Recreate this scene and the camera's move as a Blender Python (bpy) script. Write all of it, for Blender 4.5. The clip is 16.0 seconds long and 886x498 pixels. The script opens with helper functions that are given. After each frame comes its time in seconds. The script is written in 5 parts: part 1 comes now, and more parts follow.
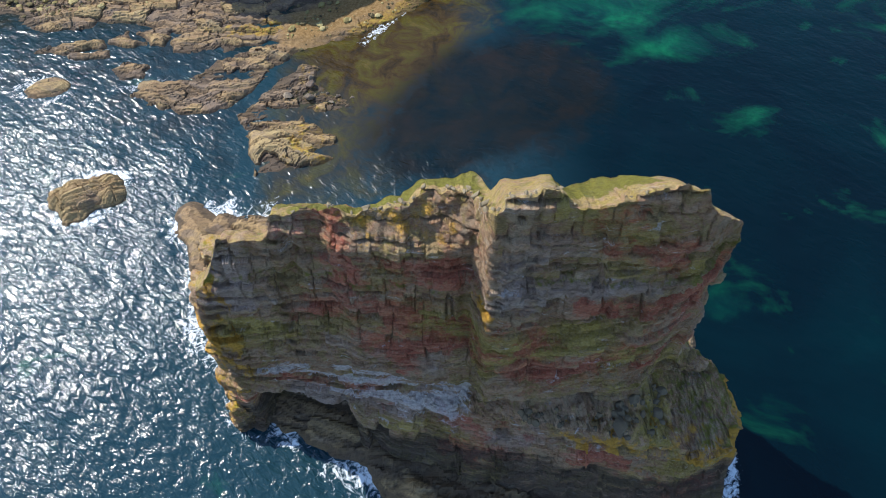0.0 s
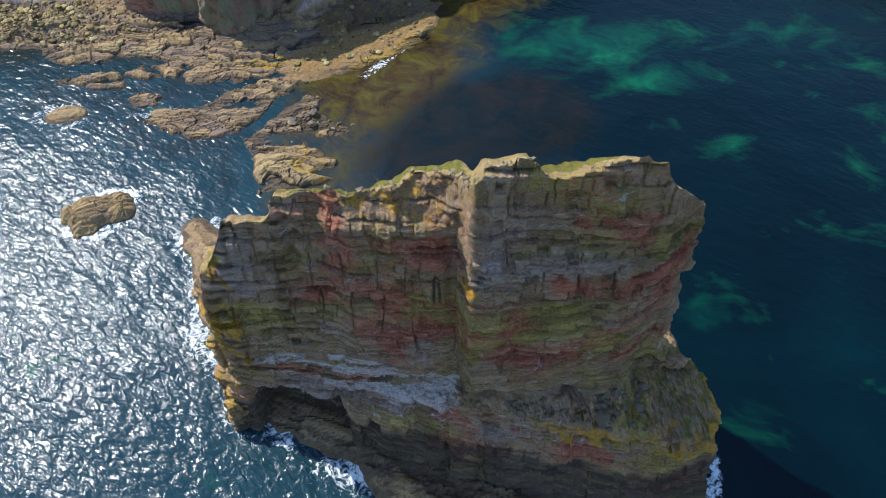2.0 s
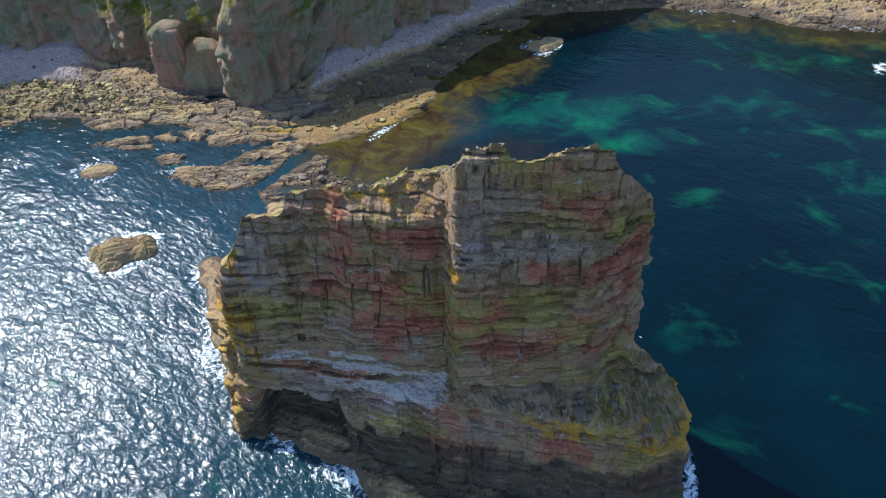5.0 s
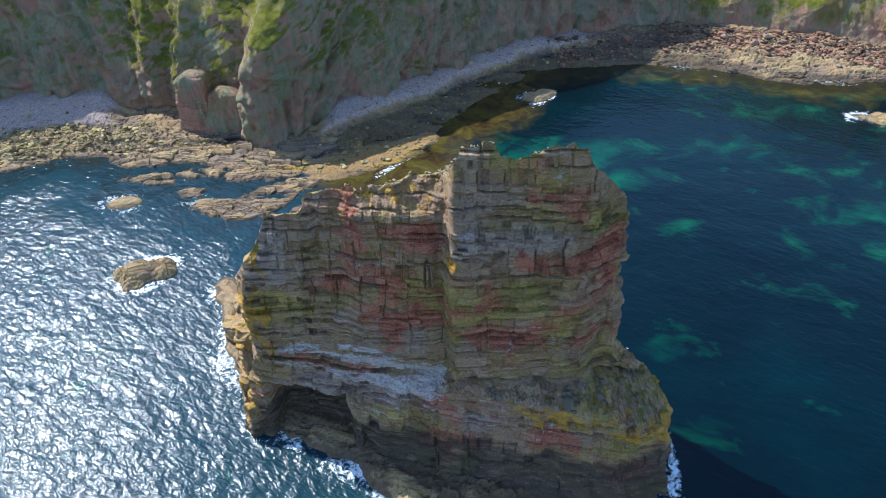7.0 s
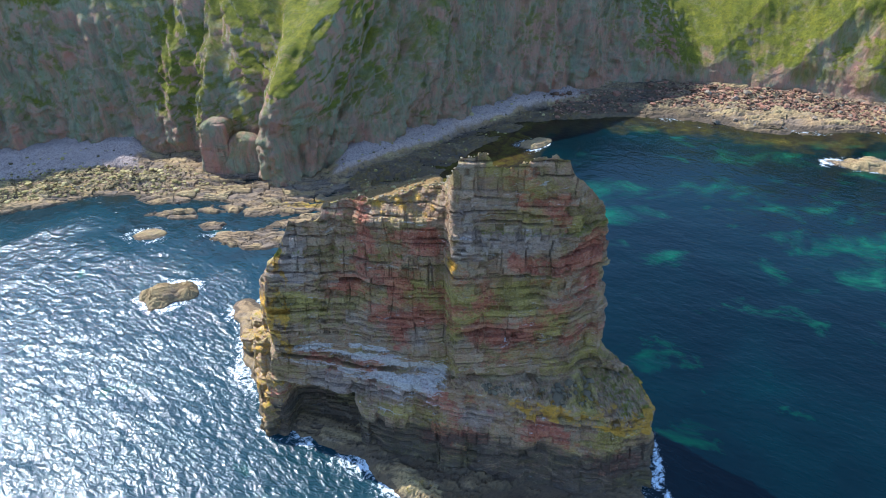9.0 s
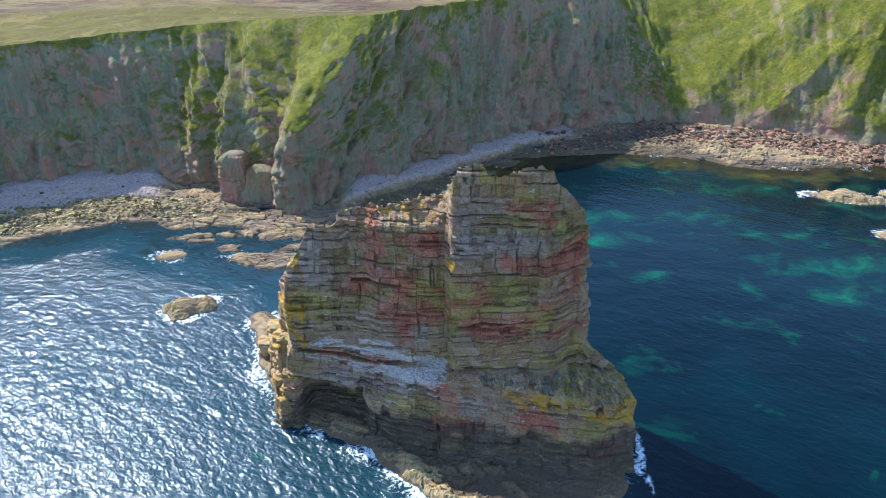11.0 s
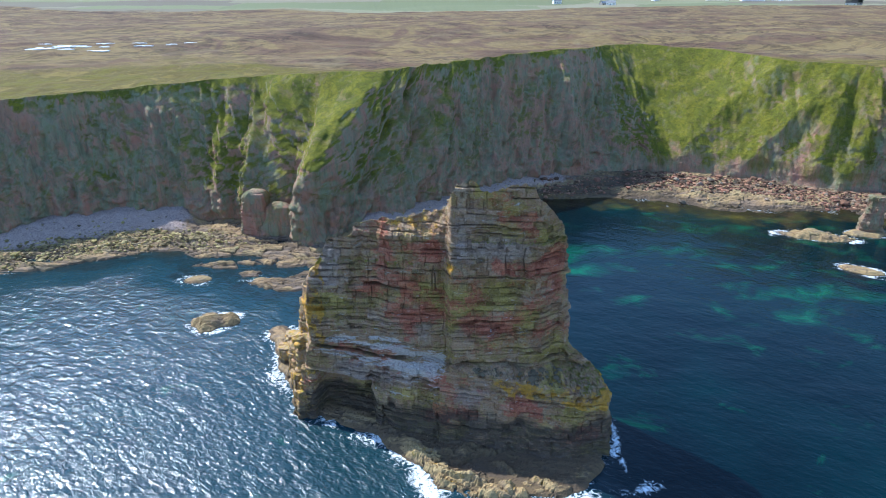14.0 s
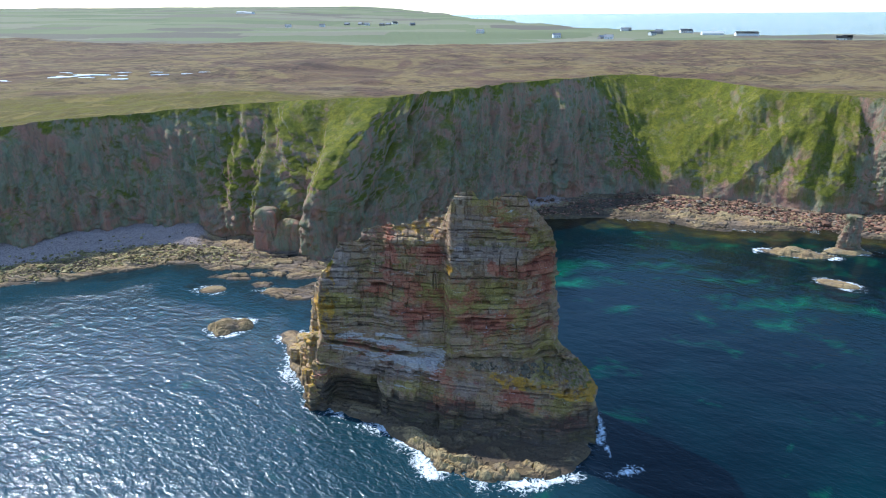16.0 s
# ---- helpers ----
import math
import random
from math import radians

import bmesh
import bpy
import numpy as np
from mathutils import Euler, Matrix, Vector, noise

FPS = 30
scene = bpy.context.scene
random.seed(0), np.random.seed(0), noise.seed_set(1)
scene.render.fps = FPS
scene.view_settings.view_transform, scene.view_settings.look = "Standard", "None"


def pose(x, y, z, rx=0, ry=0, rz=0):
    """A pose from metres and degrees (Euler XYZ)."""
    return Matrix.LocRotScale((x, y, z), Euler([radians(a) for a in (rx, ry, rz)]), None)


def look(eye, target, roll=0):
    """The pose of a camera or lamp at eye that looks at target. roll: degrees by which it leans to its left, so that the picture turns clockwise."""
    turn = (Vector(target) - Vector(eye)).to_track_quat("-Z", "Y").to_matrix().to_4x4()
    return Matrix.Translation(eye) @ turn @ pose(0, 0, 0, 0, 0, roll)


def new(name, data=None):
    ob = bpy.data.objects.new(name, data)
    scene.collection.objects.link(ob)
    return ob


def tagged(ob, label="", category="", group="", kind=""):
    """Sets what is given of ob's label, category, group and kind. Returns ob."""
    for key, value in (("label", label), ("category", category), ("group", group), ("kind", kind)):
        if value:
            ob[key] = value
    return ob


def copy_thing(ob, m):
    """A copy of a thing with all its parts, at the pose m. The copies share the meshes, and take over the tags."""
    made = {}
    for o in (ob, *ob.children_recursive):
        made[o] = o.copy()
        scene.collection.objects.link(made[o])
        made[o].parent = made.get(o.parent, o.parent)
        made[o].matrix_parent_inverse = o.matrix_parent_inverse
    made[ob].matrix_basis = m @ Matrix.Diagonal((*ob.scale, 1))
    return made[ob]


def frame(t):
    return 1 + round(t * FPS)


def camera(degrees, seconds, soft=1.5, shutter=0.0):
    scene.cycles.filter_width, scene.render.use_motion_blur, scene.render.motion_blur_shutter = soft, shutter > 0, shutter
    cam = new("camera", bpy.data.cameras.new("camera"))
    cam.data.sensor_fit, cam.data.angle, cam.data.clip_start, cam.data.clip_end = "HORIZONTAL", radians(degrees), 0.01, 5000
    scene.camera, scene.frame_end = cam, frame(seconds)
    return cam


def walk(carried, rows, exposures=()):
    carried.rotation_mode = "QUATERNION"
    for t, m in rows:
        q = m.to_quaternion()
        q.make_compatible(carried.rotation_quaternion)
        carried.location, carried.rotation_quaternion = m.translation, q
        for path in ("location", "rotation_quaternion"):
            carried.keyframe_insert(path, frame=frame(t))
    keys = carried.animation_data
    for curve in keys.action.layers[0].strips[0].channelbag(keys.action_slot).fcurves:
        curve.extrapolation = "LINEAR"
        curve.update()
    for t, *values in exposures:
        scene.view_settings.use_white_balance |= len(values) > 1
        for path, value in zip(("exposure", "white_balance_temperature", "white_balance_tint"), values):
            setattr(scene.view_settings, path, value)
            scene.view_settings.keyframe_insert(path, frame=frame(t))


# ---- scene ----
cam = camera(68.5, 16.0, 1.0)
METRES, EYE, TILT, LEAN, TURN = 110.0, 97.0, -58.8, 1.2, 0.0
ROWS = [
    (0.0, 0.0, 0.0, 0.0, 0.0, 0.0, -0.0),
    (0.5, 0.0027, -0.0098, -0.0168, 0.0, 1.17, -0.16),
    (1.0, 0.0061, -0.021, -0.0354, 0.01, 2.43, -0.28),
    (1.5, 0.0099, -0.0313, -0.0529, 0.07, 3.6, -0.39),
    (2.0, 0.0138, -0.0436, -0.0725, 0.11, 5.04, -0.44),
    (2.5, 0.0172, -0.0548, -0.0911, 0.13, 6.46, -0.52),
    (3.0, 0.0209, -0.0676, -0.1123, 0.18, 8.04, -0.58),
    (3.5, 0.0243, -0.0803, -0.1326, 0.23, 9.5, -0.6),
    (4.0, 0.0277, -0.0941, -0.1558, 0.3, 11.07, -0.65),
    (6.5, 0.0374, -0.1707, -0.2857, 0.53, 18.38, -0.93),
    (7.0, 0.0391, -0.187, -0.3152, 0.55, 19.91, -1.07),
    (7.5, 0.0405, -0.2029, -0.3434, 0.57, 21.35, -1.18),
    (8.0, 0.0421, -0.2209, -0.3739, 0.62, 22.86, -1.27),
    (8.5, 0.0435, -0.2378, -0.4025, 0.67, 24.21, -1.38),
    (9.0, 0.045, -0.2569, -0.4345, 0.7, 25.57, -1.47),
    (11.5, 0.0539, -0.3506, -0.5847, 0.77, 30.88, -1.85),
    (12.0, 0.0563, -0.3677, -0.616, 0.75, 31.95, -1.98),
    (12.5, 0.0582, -0.3841, -0.6448, 0.75, 32.84, -2.06),
    (13.0, 0.0603, -0.4026, -0.6757, 0.73, 33.71, -2.16),
    (13.5, 0.0624, -0.4198, -0.7043, 0.72, 34.46, -2.23),
    (14.0, 0.0646, -0.4388, -0.7352, 0.71, 35.19, -2.32),
    (14.5, 0.0668, -0.4559, -0.764, 0.69, 35.88, -2.4),
    (15.0, 0.0692, -0.4745, -0.7952, 0.68, 36.59, -2.49),
    (15.5, 0.0715, -0.4916, -0.8237, 0.68, 37.22, -2.56),
    (16.0, 0.0741, -0.5108, -0.8553, 0.67, 37.86, -2.66),
]
EXPOSURE = [(0.0, 0.74, 5950, 9), (4.0, 0.80, 5750, 8), (9.0, 1.24, 5450, 7), (12.0, 1.30, 5400, 7), (16.0, 0.82, 5350, 6)]
walk(cam, [(t, pose(0, 0, EYE, TILT, LEAN, TURN) @ pose(METRES * x, METRES * y, METRES * z, 90 + pitch, roll, yaw)) for t, x, y, z, yaw, pitch, roll in ROWS], EXPOSURE)

# ---- light ----
SUN = Vector((-0.58, 0.395, 0.71)).normalized()
world = bpy.data.worlds.new("sky")
scene.world = world
world.use_nodes = True
wnt = world.node_tree
sky = wnt.nodes.new("ShaderNodeTexSky")
sky.sky_type = "NISHITA"
sky.sun_disc = False
sky.sun_elevation = math.asin(SUN.z)
sky.sun_rotation = math.atan2(SUN.x, SUN.y)
sky.air_density, sky.dust_density, sky.ozone_density = 1.0, 0.35, 1.9
wnt.nodes["Background"].inputs["Strength"].default_value = 0.15
wnt.links.new(sky.outputs["Color"], wnt.nodes["Background"].inputs["Color"])
sun = new("sun", bpy.data.lights.new("sun", "SUN"))
sun.data.energy, sun.data.angle, sun.data.color = 3.9, radians(0.6), (1.0, 0.93, 0.82)
sun.matrix_world = look(SUN * 300, (0, 0, 0))


# ---- arithmetic noise ----
def rnd(*k):
    """A steady random number 0..1 for whole-number arrays."""
    h = np.zeros(np.broadcast(*k).shape, np.uint32) + np.uint32(2166136261)
    for v in k:
        h = (h ^ (np.asarray(v).astype(np.int64) & 0xFFFFFFFF).astype(np.uint32)) * np.uint32(16777619)
        h ^= h >> np.uint32(13)
        h = h * np.uint32(1274126177)
        h ^= h >> np.uint32(16)
    return h.astype(np.float64) / 4294967295.0


def vn(x, y, z=0.0):
    """Smooth noise 0..1."""
    x, y, z = np.broadcast_arrays(np.asarray(x, float), np.asarray(y, float), np.asarray(z, float))
    i, j, k = np.floor(x), np.floor(y), np.floor(z)
    f, g, h = x - i, y - j, z - k
    f, g, h = (v * v * (3 - 2 * v) for v in (f, g, h))
    out = 0
    for a in (0, 1):
        for b in (0, 1):
            for c in (0, 1):
                w = (f if a else 1 - f) * (g if b else 1 - g) * (h if c else 1 - h)
                out = out + w * rnd(i + a, j + b, k + c)
    return out


def fbm(x, y, z=0.0, n=4):
    """Layered noise, about -1..1."""
    s, a, t = 0, 1.0, 0
    for o in range(n):
        m = 2.03 ** o
        s = s + a * (vn(np.asarray(x) * m + 17 * o, np.asarray(y) * m - 9 * o, np.asarray(z) * m + 5 * o) * 2 - 1)
        t += a
        a *= 0.5
    return s / t * 1.6


def sm(a, b, v):
    v = np.clip((v - a) / (b - a), 0, 1)
    return v * v * (3 - 2 * v)


def sdist(px, py, poly):
    """Distance to a closed outline, positive inside."""
    best, inside = np.full(px.shape, 1e9), np.zeros(px.shape, bool)
    for (ax, ay), (bx, by) in zip(poly, poly[1:] + poly[:1]):
        dx, dy = bx - ax, by - ay
        t = np.clip(((px - ax) * dx + (py - ay) * dy) / (dx * dx + dy * dy), 0, 1)
        best = np.minimum(best, np.hypot(px - ax - t * dx, py - ay - t * dy))
        if dy:
            cross = ((ay > py) != (by > py)) & (px < dx * (py - ay) / dy + ax)
            inside ^= cross
    return np.where(inside, best, -best)


# ---- mesh helpers ----
def sheet(name, verts, faces, material, parent=None, label="", smooth=True, **attrs):
    """One mesh object from arrays, with float attributes per corner point."""
    me = bpy.data.meshes.new(name)
    verts, faces = np.asarray(verts, float), np.asarray(faces, int)
    me.vertices.add(len(verts))
    me.vertices.foreach_set("co", verts.ravel())
    n = faces.shape[1]
    me.loops.add(faces.size)
    me.loops.foreach_set("vertex_index", faces.ravel())
    me.polygons.add(len(faces))
    me.polygons.foreach_set("loop_start", np.arange(0, faces.size, n))
    me.polygons.foreach_set("use_smooth", np.full(len(faces), smooth))
    for key, val in attrs.items():
        me.attributes.new(key, "FLOAT", "POINT").data.foreach_set("value", np.asarray(val, np.float32).ravel())
    me.update(calc_edges=True)
    me.validate()
    me.materials.append(material)
    ob = new(name, me)
    if parent:
        ob.parent = parent
    if label:
        ob["label"] = label
    return ob


def quads(nu, nv, wrap=False):
    """Faces of a grid of nu columns and nv rows, point index = column * nv + row."""
    i, j = np.meshgrid(np.arange(nu if wrap else nu - 1), np.arange(nv - 1), indexing="ij")
    a, b = i * nv + j, ((i + 1) % nu) * nv + j
    return np.stack([a, b, b + 1, a + 1], -1).reshape(-1, 4)


def kept(verts, faces, keep, attrs):
    """Drops the faces that are not to be kept, and the points that they leave."""
    faces = faces[keep]
    used = np.unique(faces)
    back = np.full(len(verts), -1)
    back[used] = np.arange(len(used))
    return verts[used], back[faces], {k: np.asarray(v).ravel()[used] for k, v in attrs.items()}


def part(name, bm, material, parent=None, label="", smooth=False):
    me = bpy.data.meshes.new(name)
    bm.normal_update()
    bm.to_mesh(me)
    bm.free()
    me.polygons.foreach_set("use_smooth", [smooth] * len(me.polygons))
    me.materials.append(material)
    ob = new(name, me)
    if parent:
        ob.parent = parent
    if label:
        ob["label"] = label
    return ob


# ---- materials ----
class Mat:
    """A small builder of node materials."""

    def __init__(self, name):
        self.m = bpy.data.materials.new(name)
        self.m.use_nodes = True
        self.t = self.m.node_tree
        self.t.nodes.clear()
        self.co = self.n("ShaderNodeNewGeometry").outputs["Position"]

    def n(self, kind, ins=(), **props):
        node = self.t.nodes.new(kind)
        if "operation" in props:
            node.operation = props["operation"]
        if "attribute_name" in props:
            node.attribute_name = props["attribute_name"]
        if "data_type" in props:
            node.data_type, node.blend_type = props["data_type"], props["blend_type"]
        if "rotation_type" in props:
            node.rotation_type = props["rotation_type"]
        if "distance" in props:
            node.distance = props["distance"]
        for k, v in dict(ins).items():
            s = node.inputs[k]
            if isinstance(v, bpy.types.NodeSocket):
                self.t.links.new(v, s)
            else:
                s.default_value = v
        return node

    def at(self, name):
        return self.n("ShaderNodeAttribute", attribute_name=name).outputs["Fac"]

    def scaled(self, s):
        return self.n("ShaderNodeVectorMath", {0: self.co, 1: s}, operation="MULTIPLY").outputs[0]

    def noise(self, scale, detail=4.0, rough=0.6, vec=None, warp=0.0):
        return self.n("ShaderNodeTexNoise", {"Vector": vec or self.co, "Scale": scale, "Detail": detail, "Roughness": rough, "Distortion": warp}).outputs["Fac"]

    def ramp(self, fac, stops):
        node = self.n("ShaderNodeValToRGB", {"Fac": fac})
        e = node.color_ramp.elements
        while len(e) < len(stops):
            e.new(0.5)
        for el, (p, c) in zip(e, stops):
            el.position, el.color = p, (*c, 1)
        return node.outputs["Color"]

    def map(self, v, a, b, lo=0.0, hi=1.0):
        return self.n("ShaderNodeMapRange", {"Value": v, "From Min": a, "From Max": b, "To Min": lo, "To Max": hi}).outputs["Result"]

    def op(self, kind, a, b=0.0):
        return self.n("ShaderNodeMath", {0: a, 1: b}, operation=kind).outputs[0]

    def mix(self, fac, a, b, blend="MIX"):
        a, b = (c if isinstance(c, bpy.types.NodeSocket) else (*c, 1) for c in (a, b))
        return self.n("ShaderNodeMix", {0: fac, 6: a, 7: b}, data_type="RGBA", blend_type=blend).outputs[2]

    def bump(self, height, dist, strength=1.0, normal=None):
        ins = {"Height": height, "Distance": dist, "Strength": strength}
        if normal:
            ins["Normal"] = normal
        return self.n("ShaderNodeBump", ins).outputs["Normal"]

    def done(self, color, rough=0.9, normal=None, spec=0.3, **more):
        ins = {"Base Color": color if isinstance(color, bpy.types.NodeSocket) else (*color, 1), "Roughness": rough, "Specular IOR Level": spec}
        ins.update(more)
        if normal:
            ins["Normal"] = normal
        b = self.n("ShaderNodeBsdfPrincipled", ins)
        self.t.links.new(b.outputs[0], self.n("ShaderNodeOutputMaterial").inputs["Surface"])
        return self.m


def rock_material():
    """Bedded sandstone: grey, brick red and olive, with lichen, guano and grass by attribute."""
    k = Mat("stack_sandstone")
    flat = k.scaled((1.0, 1.0, 1.6))
    blk = k.at("block")
    grain = k.noise(2.2, 6, 0.7)
    crumb = k.noise(3.4, 7, 0.8, k.scaled((0.8, 0.8, 1.9)), 0.4)
    mottle = k.op("SUBTRACT", k.noise(0.8, 6, 0.72, flat, 0.4), 0.5)

    def share(name, lo, hi):
        return k.map(k.op("ADD", k.at(name), k.op("MULTIPLY", mottle, 1.5)), lo, hi)
    patch = k.noise(0.28, 6, 0.7, k.scaled((1.0, 1.0, 1.3)), 0.8)
    col = k.mix(0.5, k.ramp(blk, [(0.1, (0.18, 0.105, 0.05)), (0.4, (0.37, 0.235, 0.125)), (0.6, (0.43, 0.285, 0.16)), (0.9, (0.60, 0.43, 0.27))]),
                k.ramp(patch, [(0.32, (0.20, 0.14, 0.04)), (0.44, (0.42, 0.30, 0.09)), (0.50, (0.46, 0.22, 0.13)), (0.58, (0.44, 0.32, 0.22)), (0.70, (0.34, 0.25, 0.14))]))
    col = k.mix(k.op("MULTIPLY", share("lilac", 0.22, 0.66), 0.75), col, k.ramp(blk, [(0.0, (0.28, 0.20, 0.17)), (0.5, (0.47, 0.355, 0.31)), (1.0, (0.64, 0.51, 0.45))]))
    col = k.mix(k.op("MULTIPLY", share("olive", 0.16, 0.5), 0.85), col, k.ramp(blk, [(0.0, (0.20, 0.145, 0.025)), (0.5, (0.42, 0.315, 0.06)), (1.0, (0.60, 0.45, 0.11))]))
    col = k.mix(k.op("MULTIPLY", share("red", 0.22, 0.52), 0.85), col, k.ramp(blk, [(0.0, (0.28, 0.065, 0.04)), (0.5, (0.50, 0.125, 0.075)), (1.0, (0.62, 0.24, 0.14))]))
    col = k.mix(k.map(grain, 0.45, 0.75, 0.0, 0.3), col, (0.62, 0.47, 0.31))
    col = k.mix(k.map(k.noise(1.2, 7, 0.78, flat, 0.5), 0.53, 0.64, 0.0, 0.45), col, (0.105, 0.08, 0.05))
    col = k.mix(k.map(crumb, 0.48, 0.36, 0.0, 0.55), col, (0.085, 0.06, 0.045))
    col = k.mix(k.map(crumb, 0.53, 0.66, 0.0, 0.36), col, (0.76, 0.58, 0.38))
    # dark joints, plus painted shade in recesses such as the ledge slot
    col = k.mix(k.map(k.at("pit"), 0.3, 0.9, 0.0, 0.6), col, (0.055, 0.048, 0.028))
    strata = k.noise(1.0, 6, 0.7, k.scaled((0.3, 0.3, 4.2)))
    fleck = k.noise(0.9, 7, 0.72, k.scaled((0.3, 0.3, 1.9)), 0.6)
    guano = k.map(k.op("ADD", k.at("guano"), k.op("MULTIPLY", k.op("SUBTRACT", fleck, 0.5), 4.6)), 0.55, 0.8)
    col = k.mix(k.op("MULTIPLY", guano, k.map(crumb, 0.36, 0.6, 0.25, 0.85)), col, k.ramp(grain, [(0.35, (0.66, 0.60, 0.58)), (0.65, (0.88, 0.84, 0.82))]))
    ochre = k.map(k.op("ADD", k.at("ochre"), k.op("MULTIPLY", k.op("SUBTRACT", k.noise(0.55, 5, 0.7), 0.5), 2.4)), 0.5, 0.8)
    col = k.mix(k.op("MULTIPLY", ochre, 0.85), col, k.ramp(grain, [(0.3, (0.52, 0.26, 0.035)), (0.7, (0.78, 0.44, 0.06))]))
    green = k.map(k.op("ADD", k.at("green"), k.op("MULTIPLY", k.op("SUBTRACT", k.noise(1.1, 5, 0.7), 0.5), 1.6)), 0.45, 0.7)
    col = k.mix(k.op("MULTIPLY", green, 0.85), col, k.ramp(grain, [(0.3, (0.11, 0.11, 0.014)), (0.7, (0.25, 0.24, 0.028))]))
    wet_shade = k.map(k.op("ADD", k.at("wet_shade"), k.op("MULTIPLY", k.op("SUBTRACT", fleck, 0.5), 2.0)), 0.35, 0.95)
    col = k.mix(k.op("MULTIPLY", wet_shade, 0.8), col, (0.055, 0.048, 0.04))
    nrm = k.bump(crumb, 0.5, 1.0)
    nrm = k.bump(strata, 0.4, 0.8, nrm)
    return k.done(col, 0.92, nrm, 0.2)


def shore_material():
    """Tan slabs, wet brown edges, painted ledge shade, yellow weed, purple-grey cobbles."""
    k = Mat("shore_rock")
    flat = k.scaled((0.7, 1.3, 1.0))
    col = k.ramp(k.noise(0.5, 5, 0.65, flat, 0.5), [(0.3, (0.13, 0.082, 0.042)), (0.5, (0.25, 0.165, 0.082)), (0.7, (0.34, 0.235, 0.12))])
    blk = k.at("block")
    col = k.mix(0.6, col, k.ramp(blk, [(0.0, (0.10, 0.07, 0.05)), (0.3, (0.20, 0.15, 0.115)), (0.5, (0.28, 0.18, 0.095)), (0.75, (0.38, 0.26, 0.115)), (1.0, (0.44, 0.33, 0.15))]))
    col = k.mix(k.map(k.noise(0.22, 6, 0.7, flat, 0.6), 0.5, 0.6, 0, 0.55), col, (0.17, 0.13, 0.105))
    col = k.mix(k.map(k.at("pit"), 0.1, 0.8, 0, 0.8), col, (0.045, 0.035, 0.025))
    col = k.mix(k.map(k.noise(2.4, 6, 0.78, flat), 0.52, 0.36, 0, 0.6), col, (0.07, 0.05, 0.035))
    cob = k.n("ShaderNodeTexVoronoi", {"Vector": k.co, "Scale": 2.2})
    pebble = k.ramp(k.op("ADD", k.op("MULTIPLY", cob.outputs["Distance"], 0.5), k.op("MULTIPLY", k.noise(0.6, 5, 0.7), 0.7)), [(0.3, (0.44, 0.345, 0.30)), (0.55, (0.35, 0.265, 0.225)), (0.85, (0.19, 0.14, 0.12))])
    col = k.mix(k.map(k.op("ADD", k.at("pebble"), k.op("MULTIPLY", k.op("SUBTRACT", k.noise(0.35, 4, 0.6), 0.5), 0.8)), 0.35, 0.65), col, pebble)
    weed = k.map(k.op("ADD", k.at("weed"), k.op("MULTIPLY", k.op("SUBTRACT", k.noise(0.4, 5, 0.7, None, 0.6), 0.5), 2.0)), 0.5, 0.72)
    col = k.mix(k.op("MULTIPLY", weed, 0.85), col, k.ramp(k.noise(1.4, 5, 0.7), [(0.3, (0.15, 0.08, 0.02)), (0.5, (0.32, 0.19, 0.03)), (0.72, (0.44, 0.37, 0.03))]))
    col = k.mix(k.at("gravel"), col, k.ramp(k.noise(1.6, 6, 0.75), [(0.3, (0.10, 0.055, 0.018)), (0.5, (0.22, 0.13, 0.045)), (0.7, (0.32, 0.215, 0.10))]))
    wet_shade = k.map(k.op("ADD", k.at("wet_shade"), k.op("MULTIPLY", k.op("SUBTRACT", k.noise(0.8, 5, 0.7), 0.5), 1.0)), 0.45, 0.75)
    col = k.mix(k.op("MULTIPLY", wet_shade, 0.72), col, (0.052, 0.038, 0.026))
    nrm = k.bump(k.noise(3.0, 6, 0.75), 0.12, 0.8)
    nrm = k.bump(k.op("MULTIPLY", cob.outputs["Distance"], k.at("pebble")), 0.15, 0.8, nrm)
    return k.done(col, 0.88, nrm, 0.25)


